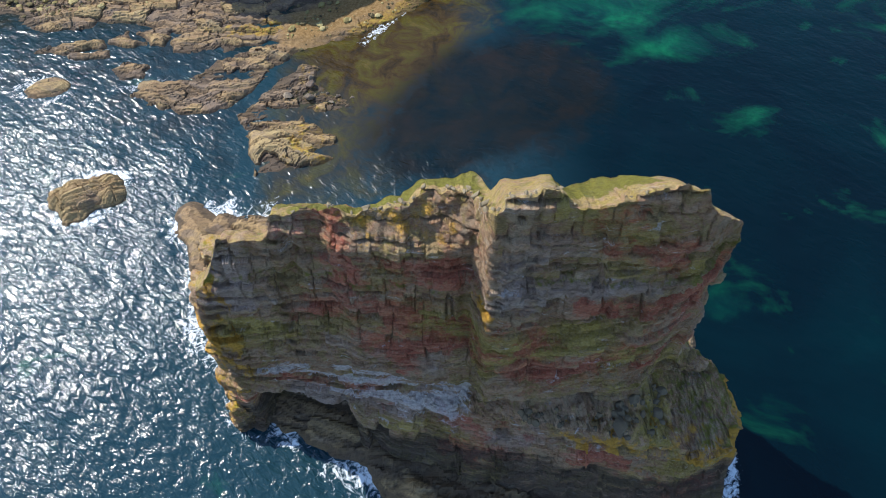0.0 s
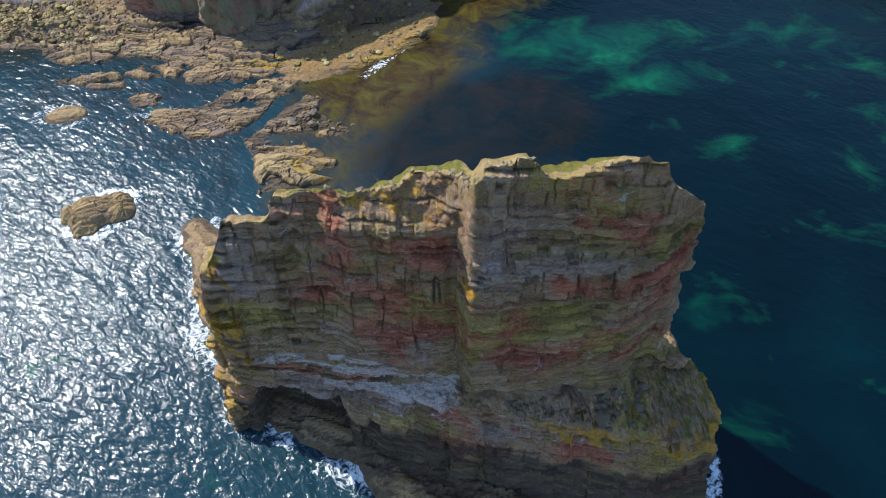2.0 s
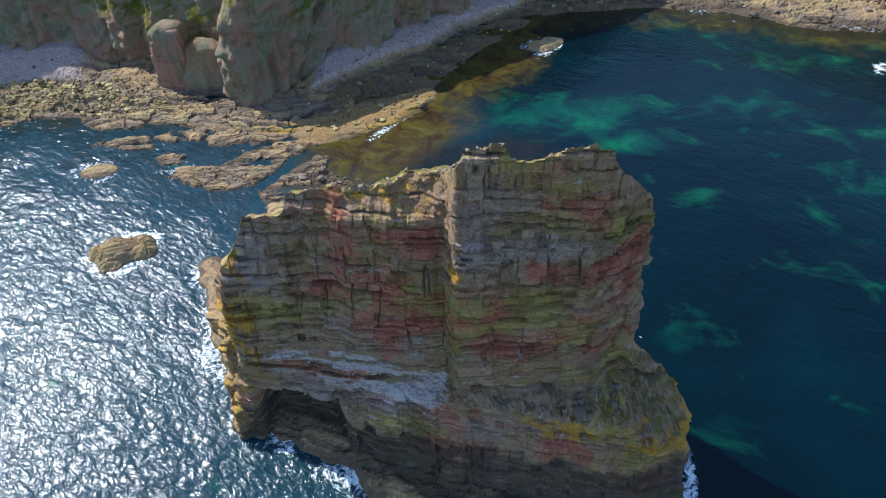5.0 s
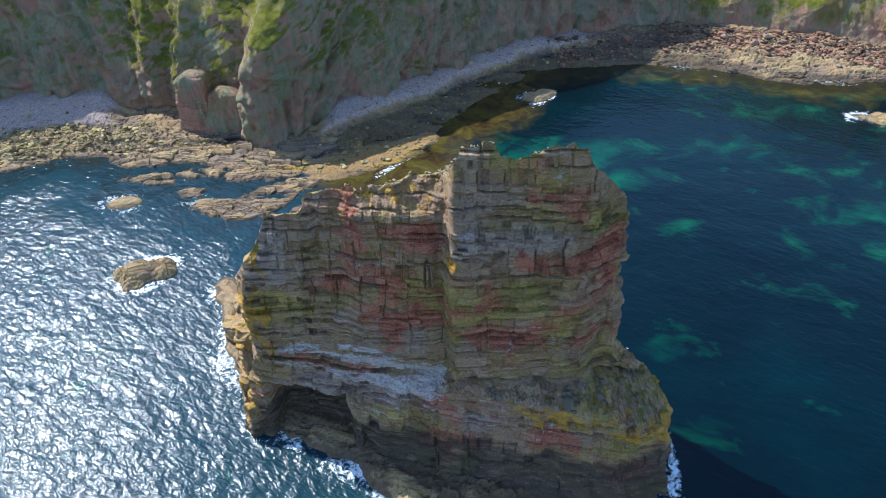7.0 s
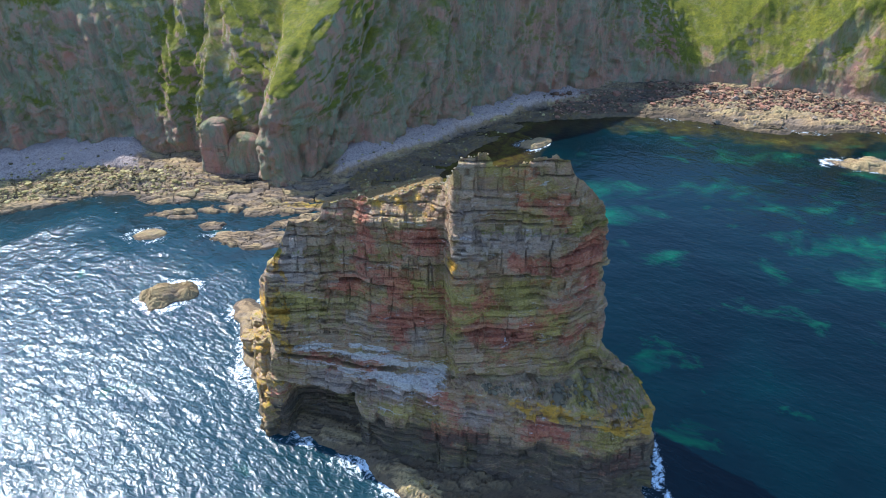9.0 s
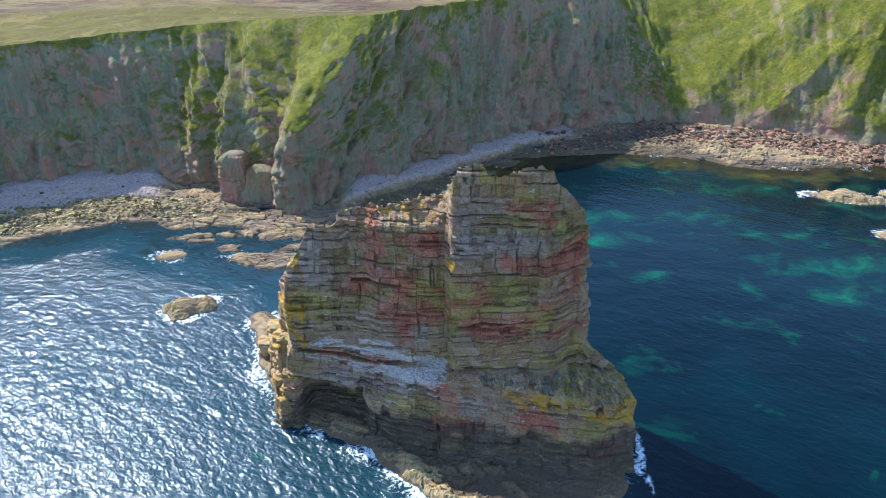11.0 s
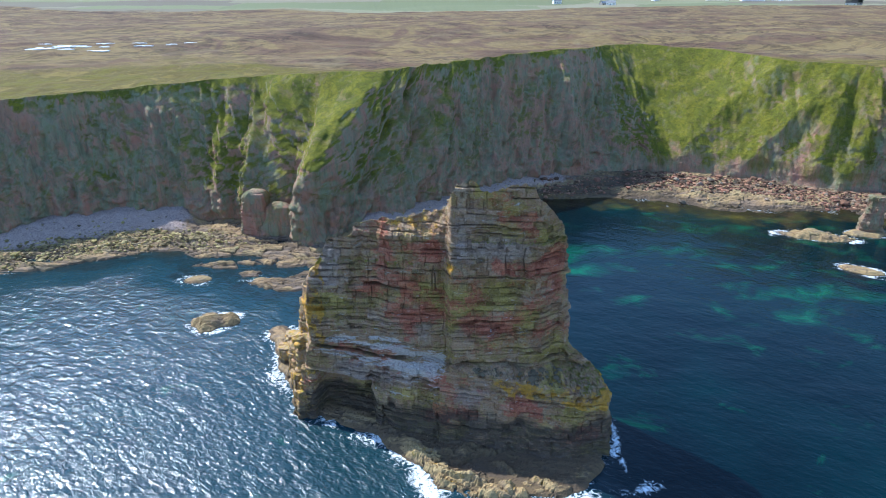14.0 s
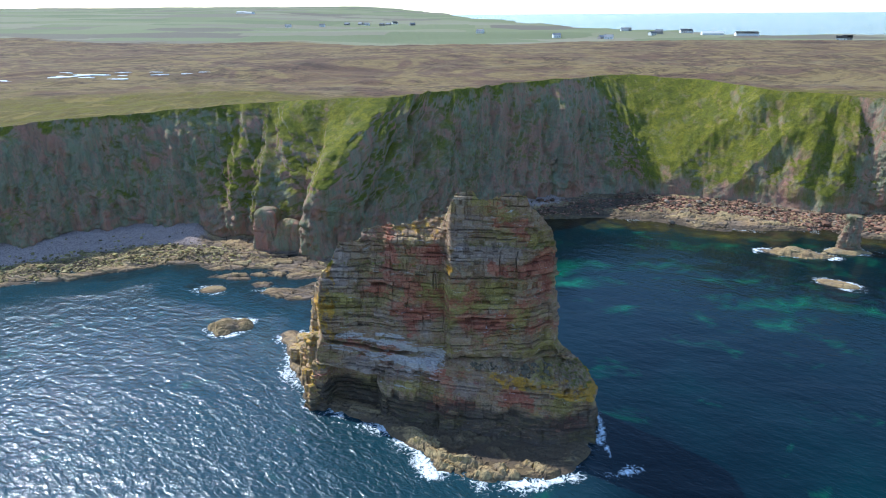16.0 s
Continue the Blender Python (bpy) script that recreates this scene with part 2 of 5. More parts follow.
def cliff_material():
    k = Mat("cliff_rock_and_turf")
    up = k.scaled((1.0, 1.0, 0.25))
    # rock colours are lifted to stand in for haze over the cliff
    rock = k.ramp(k.noise(0.09, 5, 0.65, up, 0.8), [(0.28, (0.25, 0.235, 0.15)), (0.42, (0.35, 0.245, 0.17)), (0.52, (0.48, 0.22, 0.155)), (0.62, (0.28, 0.25, 0.155)), (0.8, (0.40, 0.25, 0.18))])
    rock = k.mix(k.map(k.noise(0.9, 6, 0.7, k.scaled((1, 1, 1.8))), 0.35, 0.7, 0, 0.5), rock, (0.31, 0.19, 0.14))
    rock = k.mix(k.map(k.noise(0.3, 6, 0.7, up), 0.36, 0.58, 0, 0.72), rock, (0.21, 0.255, 0.15))
    rock = k.mix(k.map(k.noise(0.06, 5, 0.7, None, 0.8), 0.5, 0.6, 0, 0.6), rock, (0.42, 0.195, 0.14))
    # vertical dark streaks paint in the shading of gullies
    rock = k.mix(k.map(k.noise(0.5, 5, 0.7, k.scaled((1, 1, 0.07)), 0.6), 0.48, 0.62, 0, 0.4), rock, (0.12, 0.12, 0.085))
    turf = k.ramp(k.noise(0.14, 6, 0.65, None, 0.4), [(0.28, (0.10, 0.11, 0.02)), (0.45, (0.15, 0.155, 0.018)), (0.58, (0.215, 0.20, 0.02)), (0.75, (0.25, 0.21, 0.045))])
    turf = k.mix(k.map(k.noise(0.55, 6, 0.72, k.scaled((1, 1, 1.5)), 0.5), 0.45, 0.66, 0, 0.75), turf, (0.085, 0.085, 0.022))
    turf = k.mix(k.map(k.noise(1.8, 5, 0.7), 0.4, 0.75, 0, 0.5), turf, (0.08, 0.08, 0.02))
    g = k.map(k.op("ADD", k.at("grass"), k.op("MULTIPLY", k.op("SUBTRACT", k.noise(0.15, 7, 0.72, k.scaled((1, 1, 0.3)), 0.5), 0.5), 2.2)), 0.25, 0.95)
    col = k.mix(g, rock, turf)
    fine = k.noise(1.0, 7, 0.78, k.scaled((1, 1, 0.6)), 0.4)
    col = k.mix(k.map(fine, 0.44, 0.32, 0, 0.4), col, (0.075, 0.075, 0.05))
    col = k.mix(k.map(fine, 0.56, 0.7, 0, 0.35), col, (0.27, 0.23, 0.07))
    nrm = k.bump(fine, 1.2, 0.9)
    nrm = k.bump(k.noise(0.25, 4, 0.6, up), 2.0, 0.6, nrm)
    return k.done(col, 0.95, nrm, 0.12)


def moor_material():
    """Heather moor with peat hags and pale grass, green fields far off."""
    k = Mat("moor")
    long = k.scaled((0.75, 1.0, 1.0))
    col = k.ramp(k.noise(0.012, 6, 0.62, long, 1.0), [(0.30, (0.06, 0.037, 0.027)), (0.42, (0.125, 0.074, 0.048)), (0.5, (0.195, 0.14, 0.062)), (0.57, (0.11, 0.064, 0.046)), (0.68, (0.22, 0.16, 0.07))])
    hag = k.map(k.noise(0.022, 6, 0.62, long, 1.6), 0.46, 0.5)
    hag = k.op("MULTIPLY", hag, k.map(k.noise(0.022, 6, 0.62, long, 1.6), 0.545, 0.51))
    col = k.mix(k.op("MULTIPLY", hag, k.map(k.noise(0.006, 3), 0.38, 0.5, 0.15, 0.75)), col, (0.04, 0.026, 0.02))
    col = k.mix(k.map(k.noise(0.03, 6, 0.7, long, 0.8), 0.54, 0.62, 0, 0.5), col, (0.18, 0.14, 0.075))
    col = k.mix(k.map(k.noise(0.25, 6, 0.75), 0.4, 0.75, 0, 0.5), col, (0.09, 0.075, 0.035))
    edge = k.map(k.op("ADD", k.at("edge"), k.op("MULTIPLY", k.op("SUBTRACT", k.noise(0.035, 6, 0.7), 0.5), 1.5)), 0.35, 0.75)
    col = k.mix(edge, col, k.ramp(k.noise(0.06, 6, 0.72, None, 0.8), [(0.3, (0.06, 0.056, 0.014)), (0.42, (0.125, 0.105, 0.022)), (0.52, (0.095, 0.074, 0.024)), (0.62, (0.165, 0.125, 0.035)), (0.75, (0.09, 0.062, 0.03))]))
    plots = k.n("ShaderNodeTexVoronoi", {"Vector": k.scaled((0.5, 1, 0)), "Scale": 0.008}, distance="CHEBYCHEV").outputs["Color"]
    # field greens greyed, distance haze put into the colour
    field = k.ramp(k.n("ShaderNodeSeparateColor", {0: plots}).outputs[0], [(0.0, (0.14, 0.15, 0.08)), (0.4, (0.17, 0.18, 0.095)), (0.7, (0.21, 0.195, 0.13)), (1.0, (0.14, 0.12, 0.09))])
    far = k.map(k.op("ADD", k.at("fields"), k.op("MULTIPLY", k.op("SUBTRACT", k.noise(0.008, 5, 0.65, long), 0.5), 1.3)), 0.42, 0.56)
    col = k.mix(far, col, field)
    nrm = k.bump(k.noise(0.35, 6, 0.75), 0.5, 0.7)
    return k.done(col, 0.97, nrm, 0.08)


def boulder_material():
    k = Mat("boulder_stone")
    r = k.n("ShaderNodeObjectInfo").outputs["Random"]
    col = k.ramp(r, [(0.0, (0.17, 0.13, 0.09)), (0.4, (0.24, 0.185, 0.125)), (0.75, (0.31, 0.245, 0.17)), (1.0, (0.25, 0.15, 0.105))])
    col = k.mix(k.map(k.noise(2.0, 6, 0.75), 0.35, 0.7, 0, 0.6), col, (0.13, 0.105, 0.085))
    return k.done(col, 0.9, k.bump(k.noise(4.0, 6, 0.75), 0.15), 0.25)


def cobble_material(name, stops):
    k = Mat(name)
    r = k.n("ShaderNodeNewGeometry").outputs["Random Per Island"]
    col = k.ramp(r, stops)
    return k.done(col, 0.92, k.bump(k.noise(3.0, 5, 0.7), 0.12), 0.2)


def water_material():
    """Sea: bottom colour by depth, foam, and waves of three sizes."""
    k = Mat("sea_water")
    wide = k.noise(0.018, 5, 0.6, None, 0.8)
    deep = k.ramp(wide, [(0.3, (0.0003, 0.004, 0.0075)), (0.55, (0.0004, 0.0085, 0.0125)), (0.75, (0.0006, 0.015, 0.0185))])
    # lighter base on the open side stands in for reflected sky sheen
    deep = k.mix(k.at("open"), deep, (0.011, 0.035, 0.047))
    streak = k.noise(0.085, 6, 0.62, k.scaled((0.8, 1.0, 1.0)), 0.5)
    sand = k.map(k.op("ADD", k.at("sand"), k.op("MULTIPLY", k.op("SUBTRACT", streak, 0.5), 2.1)), 0.25, 1.1)
    col = k.mix(sand, deep, k.ramp(streak, [(0.35, (0.001, 0.03, 0.03)), (0.6, (0.006, 0.092, 0.042)), (0.8, (0.022, 0.16, 0.068))]))
    weedy = k.noise(0.16, 6, 0.7, None, 0.7)
    shal = k.map(k.op("ADD", k.at("shallow"), k.op("MULTIPLY", k.op("SUBTRACT", weedy, 0.5), 0.9)), 0.25, 0.85)
    col = k.mix(shal, col, k.ramp(weedy, [(0.32, (0.016, 0.012, 0.006)), (0.48, (0.048, 0.030, 0.009)), (0.58, (0.062, 0.052, 0.010)), (0.75, (0.12, 0.08, 0.022))]))
    reef = k.map(k.op("ADD", k.at("reef"), k.op("MULTIPLY", k.op("SUBTRACT", weedy, 0.5), 1.1)), 0.3, 0.8)
    col = k.mix(k.op("MULTIPLY", reef, 0.9), col, k.ramp(k.noise(0.11, 5, 0.65, None, 0.5), [(0.35, (0.002, 0.006, 0.007)), (0.52, (0.008, 0.008, 0.006)), (0.68, (0.015, 0.010, 0.006))]))
    curl = k.noise(0.55, 7, 0.75, None, 1.5)
    foam = k.map(k.op("ADD", k.at("foam"), k.op("MULTIPLY", k.op("SUBTRACT", curl, 0.5), 2.6)), 0.62, 0.95)
    col = k.mix(foam, col, (0.72, 0.76, 0.78))
    chop = k.n("ShaderNodeVectorRotate", {"Vector": k.co, "Angle": 0.6}, rotation_type="Z_AXIS").outputs[0]
    chop = k.n("ShaderNodeVectorMath", {0: chop, 1: (0.55, 1.0, 1.0)}, operation="MULTIPLY").outputs[0]
    calm = k.map(k.at("sheltered"), 0, 1, 1.0, 0.25)
    h1 = k.op("MULTIPLY", k.noise(0.30, 2, 0.5, chop, 0.3), 0.62)
    h2 = k.op("MULTIPLY", k.noise(0.95, 2, 0.5, chop, 0.6), 0.37)
    h3 = k.op("MULTIPLY", k.noise(3.0, 2, 0.5, chop, 0.8), 0.066)
    height = k.op("MULTIPLY", k.op("ADD", k.op("ADD", h1, h2), h3), calm)
    nrm = k.bump(height, 1.0, 1.0)
    return k.done(col, k.op("ADD", k.map(k.at("sheltered"), 0, 1, 0.15, 0.13), k.map(foam, 0, 1, 0.0, 0.45)), nrm, k.map(k.at("sheltered"), 0, 1, 0.47, 0.33), IOR=1.333)


def plain_material(name, a, b, scale=1.5, rough=0.85):
    k = Mat(name)
    return k.done(k.mix(k.noise(scale, 5, 0.7), a, b), rough, k.bump(k.noise(scale * 3, 4), 0.02))


ROCK, SHORE, CLIFF, MOOR = rock_material(), shore_material(), cliff_material(), moor_material()
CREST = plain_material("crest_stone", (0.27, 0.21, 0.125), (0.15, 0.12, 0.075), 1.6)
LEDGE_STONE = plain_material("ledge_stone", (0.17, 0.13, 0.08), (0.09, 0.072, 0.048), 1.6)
BOULDER, WATER = boulder_material(), water_material()
COBBLE = cobble_material("red_cobbles", [(0.0, (0.06, 0.037, 0.024)), (0.35, (0.12, 0.07, 0.043)), (0.7, (0.25, 0.12, 0.08)), (1.0, (0.31, 0.19, 0.115))])
MOSSY = cobble_material("weedy_cobbles", [(0.0, (0.07, 0.055, 0.03)), (0.35, (0.16, 0.125, 0.06)), (0.7, (0.27, 0.22, 0.08)), (1.0, (0.42, 0.34, 0.16))])
RENDER_WALL = plain_material("whitewashed_wall", (0.82, 0.81, 0.78), (0.66, 0.64, 0.60))
STONE_WALL = plain_material("grey_stone_wall", (0.34, 0.31, 0.28), (0.22, 0.20, 0.18))
SLATE = plain_material("slate_roof", (0.30, 0.30, 0.31), (0.22, 0.22, 0.225))
TIN = plain_material("tin_roof", (0.58, 0.58, 0.57), (0.45, 0.45, 0.44), rough=0.5)
PANE = plain_material("window_pane", (0.03, 0.035, 0.04), (0.05, 0.055, 0.06), rough=0.1)


# ---- plan of the place ----
COAST = [(-330, 20), (-230, 60), (-190, 84), (-160, 100), (-140, 106), (-125, 114), (-112, 120), (-102, 121), (-98, 117.4), (-89.6, 115.4), (-80, 116.7), (-79.6, 119.4),
         (-72.7, 118.4), (-65.4, 116.9), (-60, 114.3), (-62, 112.2), (-60.5, 108.8), (-51, 107.6), (-46, 109.4), (-40, 111), (-33, 110.8), (-26, 112), (-19, 113), (-5, 124),
         (-3, 136), (12, 158), (28, 176), (40, 183), (56, 184), (80, 184), (101, 174), (126, 165), (148, 169), (166, 164), (184, 157), (240, 145), (340, 120), (340, 420), (-330, 420)]
REEFS = [[(-66.7, 96.9), (-62.3, 100.3), (-54.3, 101.5), (-50.8, 105.9), (-46.1, 110), (-38.6, 112), (-32.4, 109.7), (-37.4, 103.8), (-39.1, 99), (-43.3, 94.5), (-48.7, 90.6), (-56.3, 91.4), (-62.5, 93.8)],
         [(-43.8, 90.6), (-39.8, 95.4), (-36.9, 100.9), (-31.8, 105.7), (-27.7, 103.7), (-28.4, 98.9), (-19.5, 94.6), (-19.9, 91.4), (-30, 91), (-28, 88.6), (-21, 84.4), (-22.5, 82.4), (-27, 81), (-22, 79.4), (-28.5, 76.6), (-37.9, 75), (-40.1, 84.1)],
         [(-90.5, 110), (-85, 111.6), (-77, 112.6), (-76, 111.2), (-83, 110)], [(-82, 108.4), (-74.5, 109.6), (-74, 108), (-79, 107.2)],
         [(-75, 112.6), (-72, 115.6), (-70.5, 113), (-67.5, 112.2), (-71, 111)], [(-69.5, 115.2), (-62.5, 116.5), (-63, 111.8), (-67, 113.4)],
         [(-72, 103.4), (-69.5, 105.8), (-65.8, 104.2), (-66, 101.8), (-70, 101.4)]]
FOOT = [(-330, 50), (-230, 95), (-176, 126), (-150, 141), (-121, 150), (-88, 152), (-74, 147), (-61, 129), (-53, 125.5), (-46, 128), (-40, 138),
        (-4, 169), (22, 195), (46, 204), (72, 212), (88, 217), (105, 217), (122, 211), (142, 206), (170, 189), (200, 186), (260, 165), (340, 145)]
RIM = [(-351, 74, 47.8), (-246, 120, 48.4), (-186, 148, 49.2), (-163, 162, 50.1), (-138, 175, 51.0), (-101, 185, 52.4), (-84, 191, 53.4), (-60, 184, 54.8), (-36, 180, 56.4), (-28, 181, 57), (-21, 185, 57.2), (0, 200, 57.5),
       (18, 213, 58.0), (42, 230, 58.0), (65, 246, 58.0), (76, 266, 57.0), (95, 275, 56.0), (133, 266, 55.0), (152, 234, 53.5), (180, 216, 53.0), (197, 200, 53.0), (262, 182, 53.0), (345, 165, 53.0)]
FOOT_LINE = FOOT + [(340, 430), (-330, 430)]


def coast_distance(x, y):
    """Distance inside the shoreline: the main shore and the tidal reefs before it."""
    d = sdist(x, y, COAST)
    for n, reef in enumerate(REEFS):
        near = (np.abs(x + 55) < 60) & (np.abs(y - 97) < 40)
        d[near] = np.maximum(d[near], sdist(x[near], y[near], reef) + (0.9 if n > 1 else 0.0))
    return d


def cells(x, y, seed):
    """Irregular polygons: each one's random number, the distance to its edge, and the place inside it."""
    i, j = np.floor(x), np.floor(y)
    d1, d2, ident = np.full(x.shape, 9.0), np.full(x.shape, 9.0), np.zeros(x.shape)
    ox, oy = np.zeros(x.shape), np.zeros(x.shape)
    for a in (-1, 0, 1):
        for b in (-1, 0, 1):
            px, py = i + a + 0.1 + 0.8 * rnd(i + a, j + b, seed), j + b + 0.1 + 0.8 * rnd(i + a, j + b, seed + 1)
            d = np.hypot(x - px, y - py)
            near = d < d1
            d2 = np.where(near, d1, np.minimum(d2, d))
            ident, ox, oy = np.where(near, rnd(i + a, j + b, seed + 2), ident), np.where(near, x - px, ox), np.where(near, y - py, oy)
            d1 = np.where(near, d, d1)
    return ident, d2 - d1, ox, oy


def slabs(x, y, seed, angle=0.06, long=12.0, wide=3.4):
    """Jointed bedding on a shore: long flags that dip landward and end in stepped scarps. Relief, random number, joints."""
    c, s = math.cos(angle), math.sin(angle)
    u = x * c + y * s + 1.6 * fbm(x / 6, y / 6, seed + 0.3, 3)
    v = y * c - x * s + 3.2 * fbm(x / 24, y / 15, seed + 0.7, 3) + 0.9 * fbm(x / 5, y / 3.5, seed + 0.9, 3)
    q = v / wide + 0.4 * vn(v / 5.0, u / 40, seed + 4.0)
    j = np.floor(q)
    f = q - j
    ii = u / (long * (0.4 + 1.1 * rnd(j, seed))) + 7 * rnd(j, seed + 1) + 0.25 * fbm(x / 4, y / 4, seed + 1.3, 2)
    i = np.floor(ii)
    g = np.minimum(ii - i, i + 1 - ii) * long
    a = rnd(i, j, seed + 2)
    big = vn(x / 9, y / 6, seed + 5.0)
    span = 0.22 + 0.45 * rnd(i, j, seed + 6)
    stair = np.minimum(np.floor(np.clip(f / span, 0, 1) * 3 + 0.5 * fbm(x / 1.8, y / 1.4, seed + 2.0, 3)), 3) / 3
    h = 0.8 * (a - 0.5) + 1.7 * (big - 0.5) + 0.4 * (0.5 - f) - 0.6 * (1 - stair) + 0.14 * fbm(x / 3, y / 3, seed + 2.0, 3)
    crack = sm(0.25, 0.05, g) * (rnd(i, j, seed + 7) > 0.55)
    pit = np.maximum(crack, 0.5 * (stair < 0.3) * sm(0.3, 0.6, vn(x / 2, y / 2, seed + 8.0)))
    b, e = cells(u / 3.4, v / 1.3, seed + 9)[:2]
    chip = sm(0.10, 0.02, e) * (b > 0.75)
    h = h - 0.4 * crack - 0.12 * chip + 0.12 * (b - 0.5) * (a > 0.4) + 0.06 * fbm(x / 0.8, y / 0.6, seed + 3.0, 3)
    q2 = q * 3.6 + 0.5 * fbm(x / 3, y / 2, seed + 6.0, 3) + a
    thin = sm(0.28, 0.12, q2 - np.floor(q2)) * sm(0.38, 0.6, vn(u / 4 + 3 * np.floor(q2), q2 / 3, seed + 7.0))
    h = h - 0.14 * thin + 0.07 * (rnd(np.floor(q2), np.floor(u / 3.3 + 5 * rnd(np.floor(q2), seed)), seed) - 0.5)
    return h, np.clip(0.5 + 0.8 * (a - 0.5) + 0.5 * (big - 0.5) + 0.35 * (b - 0.5), 0, 1), np.maximum(np.maximum(pit, 0.5 * chip), 0.75 * thin)


def gravel_spit(x, y):
    """Share of the low gravel spit at a place."""
    t = np.clip(((x + 31) * 26 + (y - 116) * 16) / (26 ** 2 + 16 ** 2), 0, 1)
    return np.exp(-((np.hypot(x + 31 - 26 * t, y - 116 - 16 * t) + 0.8 * fbm(x / 4, y / 4, 75.0, 3)) / (7.0 - 3.4 * t)) ** 4)


def shore_height(x, y):
    """Height of the rocky shore, with its bedding slabs. Also the slab's random number, the joint and the cobble share."""
    d = coast_distance(x, y) + np.interp(x, [-110, -95, -15, 5], [2.0, 0.3, 0.3, 2.0]) * fbm(x / 11, y / 11, 3.0) + 0.7 * fbm(x / 3, y / 3, 7.0)
    cliff = -sdist(x, y, FOOT_LINE)
    h = np.interp(d, [-14, -3, -0.4, 1, 3, 14, 30, 50], [-4, -1.6, -0.5, 0.6, 0.9, 1.5, 2.3, 3.4])
    strip = np.interp(x, [-111, -102, -40, -34, 25, 45], [1, 0, 0, 1, 1, 0.7])
    pebble = strip * sm(1.25, 0.8, (cliff + 2.5 * fbm(x / 14, y / 14, 1.0)) / np.interp(x, [-60, -40], [13, 5.8]))
    pebble = pebble * sm(70, 45, x)
    slab, blk, pit = slabs(x, y, 11)
    rough = sm(-1.5, 1, d) * (1 - pebble)
    h = h + slab * rough * np.clip(0.75 + d / 10, 0.75, 1.35)
    h = h + pebble * (0.25 * np.clip(15 - cliff, 0, 15) + 0.15 * fbm(x / 2, y / 2, 8.0))
    g = gravel_spit(x, y)
    h = h * (1 - g) + (0.75 + 0.12 * fbm(x / 1.5, y / 1.5, 76.0, 3)) * g
    return h, blk, pit * rough * (1 - g), pebble, d, cliff


# ---- the sea ----
def make_sea():
    xs = np.concatenate([-5200 + 260 * np.arange(19), np.arange(-240, 240.1, 1.2), 320 + 260 * np.arange(19)])
    ys = np.concatenate([-900 + 150 * np.arange(5), np.arange(-130, 230.1, 1.2), 300 + 330 * np.arange(15)])
    x, y = np.meshgrid(xs, ys, indexing="ij")
    near = (np.abs(x) < 250) & (y > -140) & (y < 240)
    d = np.full(x.shape, -400.0)
    d[near] = coast_distance(x[near], y[near])
    st = np.full(x.shape, -400.0)
    st[near] = sdist(x[near], y[near], STACK_FOOT)
    rocks = np.full(x.shape, -400.0)
    for cx, cy, rx, ry, a in [s[:5] for s in SKERRIES]:
        c, s = math.cos(radians(a)), math.sin(radians(a))
        ux, uy = (x - cx) * c + (y - cy) * s, -(x - cx) * s + (y - cy) * c
        rocks = np.maximum(rocks, (1 - np.hypot(ux / rx, uy / ry)) * min(rx, ry))
    warp = 3 * fbm(x / 9, y / 9, 21.0)
    foam = sm(-8, 0.5, st + warp) * sm(5, 2.5, st) * (0.5 + 0.5 * fbm(x / 10, y / 10, 31.0) + 0.3 * sm(26, 8, y) * sm(30, 0, x)) + (0.62 + 0.3 * fbm(x / 5, y / 5, 47.0, 2)) * sm(-3.5, 0, rocks + warp * 0.6)
    foam = foam + sm(-5, 0, d + warp) * (0.05 + 0.5 * sm(0.1, 0.6, fbm(x / 16, y / 16, 41.0))) * np.maximum(sm(-60, -75, x), sm(20, 30, x))
    t = np.clip(((x + 19) * 8 + (y - 111) * 11) / 185, 0, 1)
    foam = foam + 0.75 * np.exp(-((np.hypot(x + 19 - 8 * t, y - 111 - 11 * t) - 0.5) / 1.1) ** 2) + 0.75 * np.exp(-(((x - 42) / 7) ** 2 + ((y - 7 - 0.25 * (x - 42)) / 2.0) ** 2))
    foam = np.clip(foam + 0.28 * sm(-5, 0.5, st + warp) * sm(-36, -42, x) + 0.12 * sm(-6, 0, rocks + warp) * sm(-60, -66, x) * sm(85, 78, y), 0, 1)
    for cx, cy, r in [(-15, 20.8, 3.5), (-8, 14, 3), (-3, 8.5, 3), (0, 4, 3), (10, 1.5, 3.5), (18, 1.5, 3.5), (24, 2.5, 3.5), (30, 4.5, 3), (43, 10.5, 3)]:
        foam = foam + 0.34 * np.exp(-((x - cx) ** 2 + (y - cy) ** 2) / r ** 2)
    foam = foam + 0.55 * np.exp(-((x - 39.4 - 0.5 * np.sin(y * 0.6)) / 0.8) ** 2) * sm(8, 13, y) * sm(31, 27, y)
    shallow = np.clip(1.15 * np.exp(-(((x + 14) / 12) ** 2 + ((y - 113) / 13) ** 2)) + 0.3 * np.exp(-(((x + 4) / 9) ** 2 + ((y - 104) / 9) ** 2)) + sm(-24, -1, d + 1.6 * warp) * 0.62 + 0.7 * np.exp(-(((x - 12) / 16) ** 2 + ((y - 150) / 16) ** 2)), 0, 1)
    shallow = shallow * np.maximum(sm(-42, -32, x), sm(112, 118, y) * 0.5)
    # weedy reefs; the last term paints a dark reflection on the left inshore water
    reef = np.clip(1.15 * np.exp(-(((x - 12) / 21) ** 2 + ((y - 97) / 17) ** 2) ** 1.5) + 0.9 * np.exp(-(((x + 6) / 15) ** 2 + ((y - 82) / 13) ** 2)) + 0.5 * sm(-9, -2, d) * sm(30, 45, x) + 0.5 * sm(-15, -3, d + 1.2 * warp) * sm(-34, -48, x) * sm(-190, -140, x), 0, 1) * near
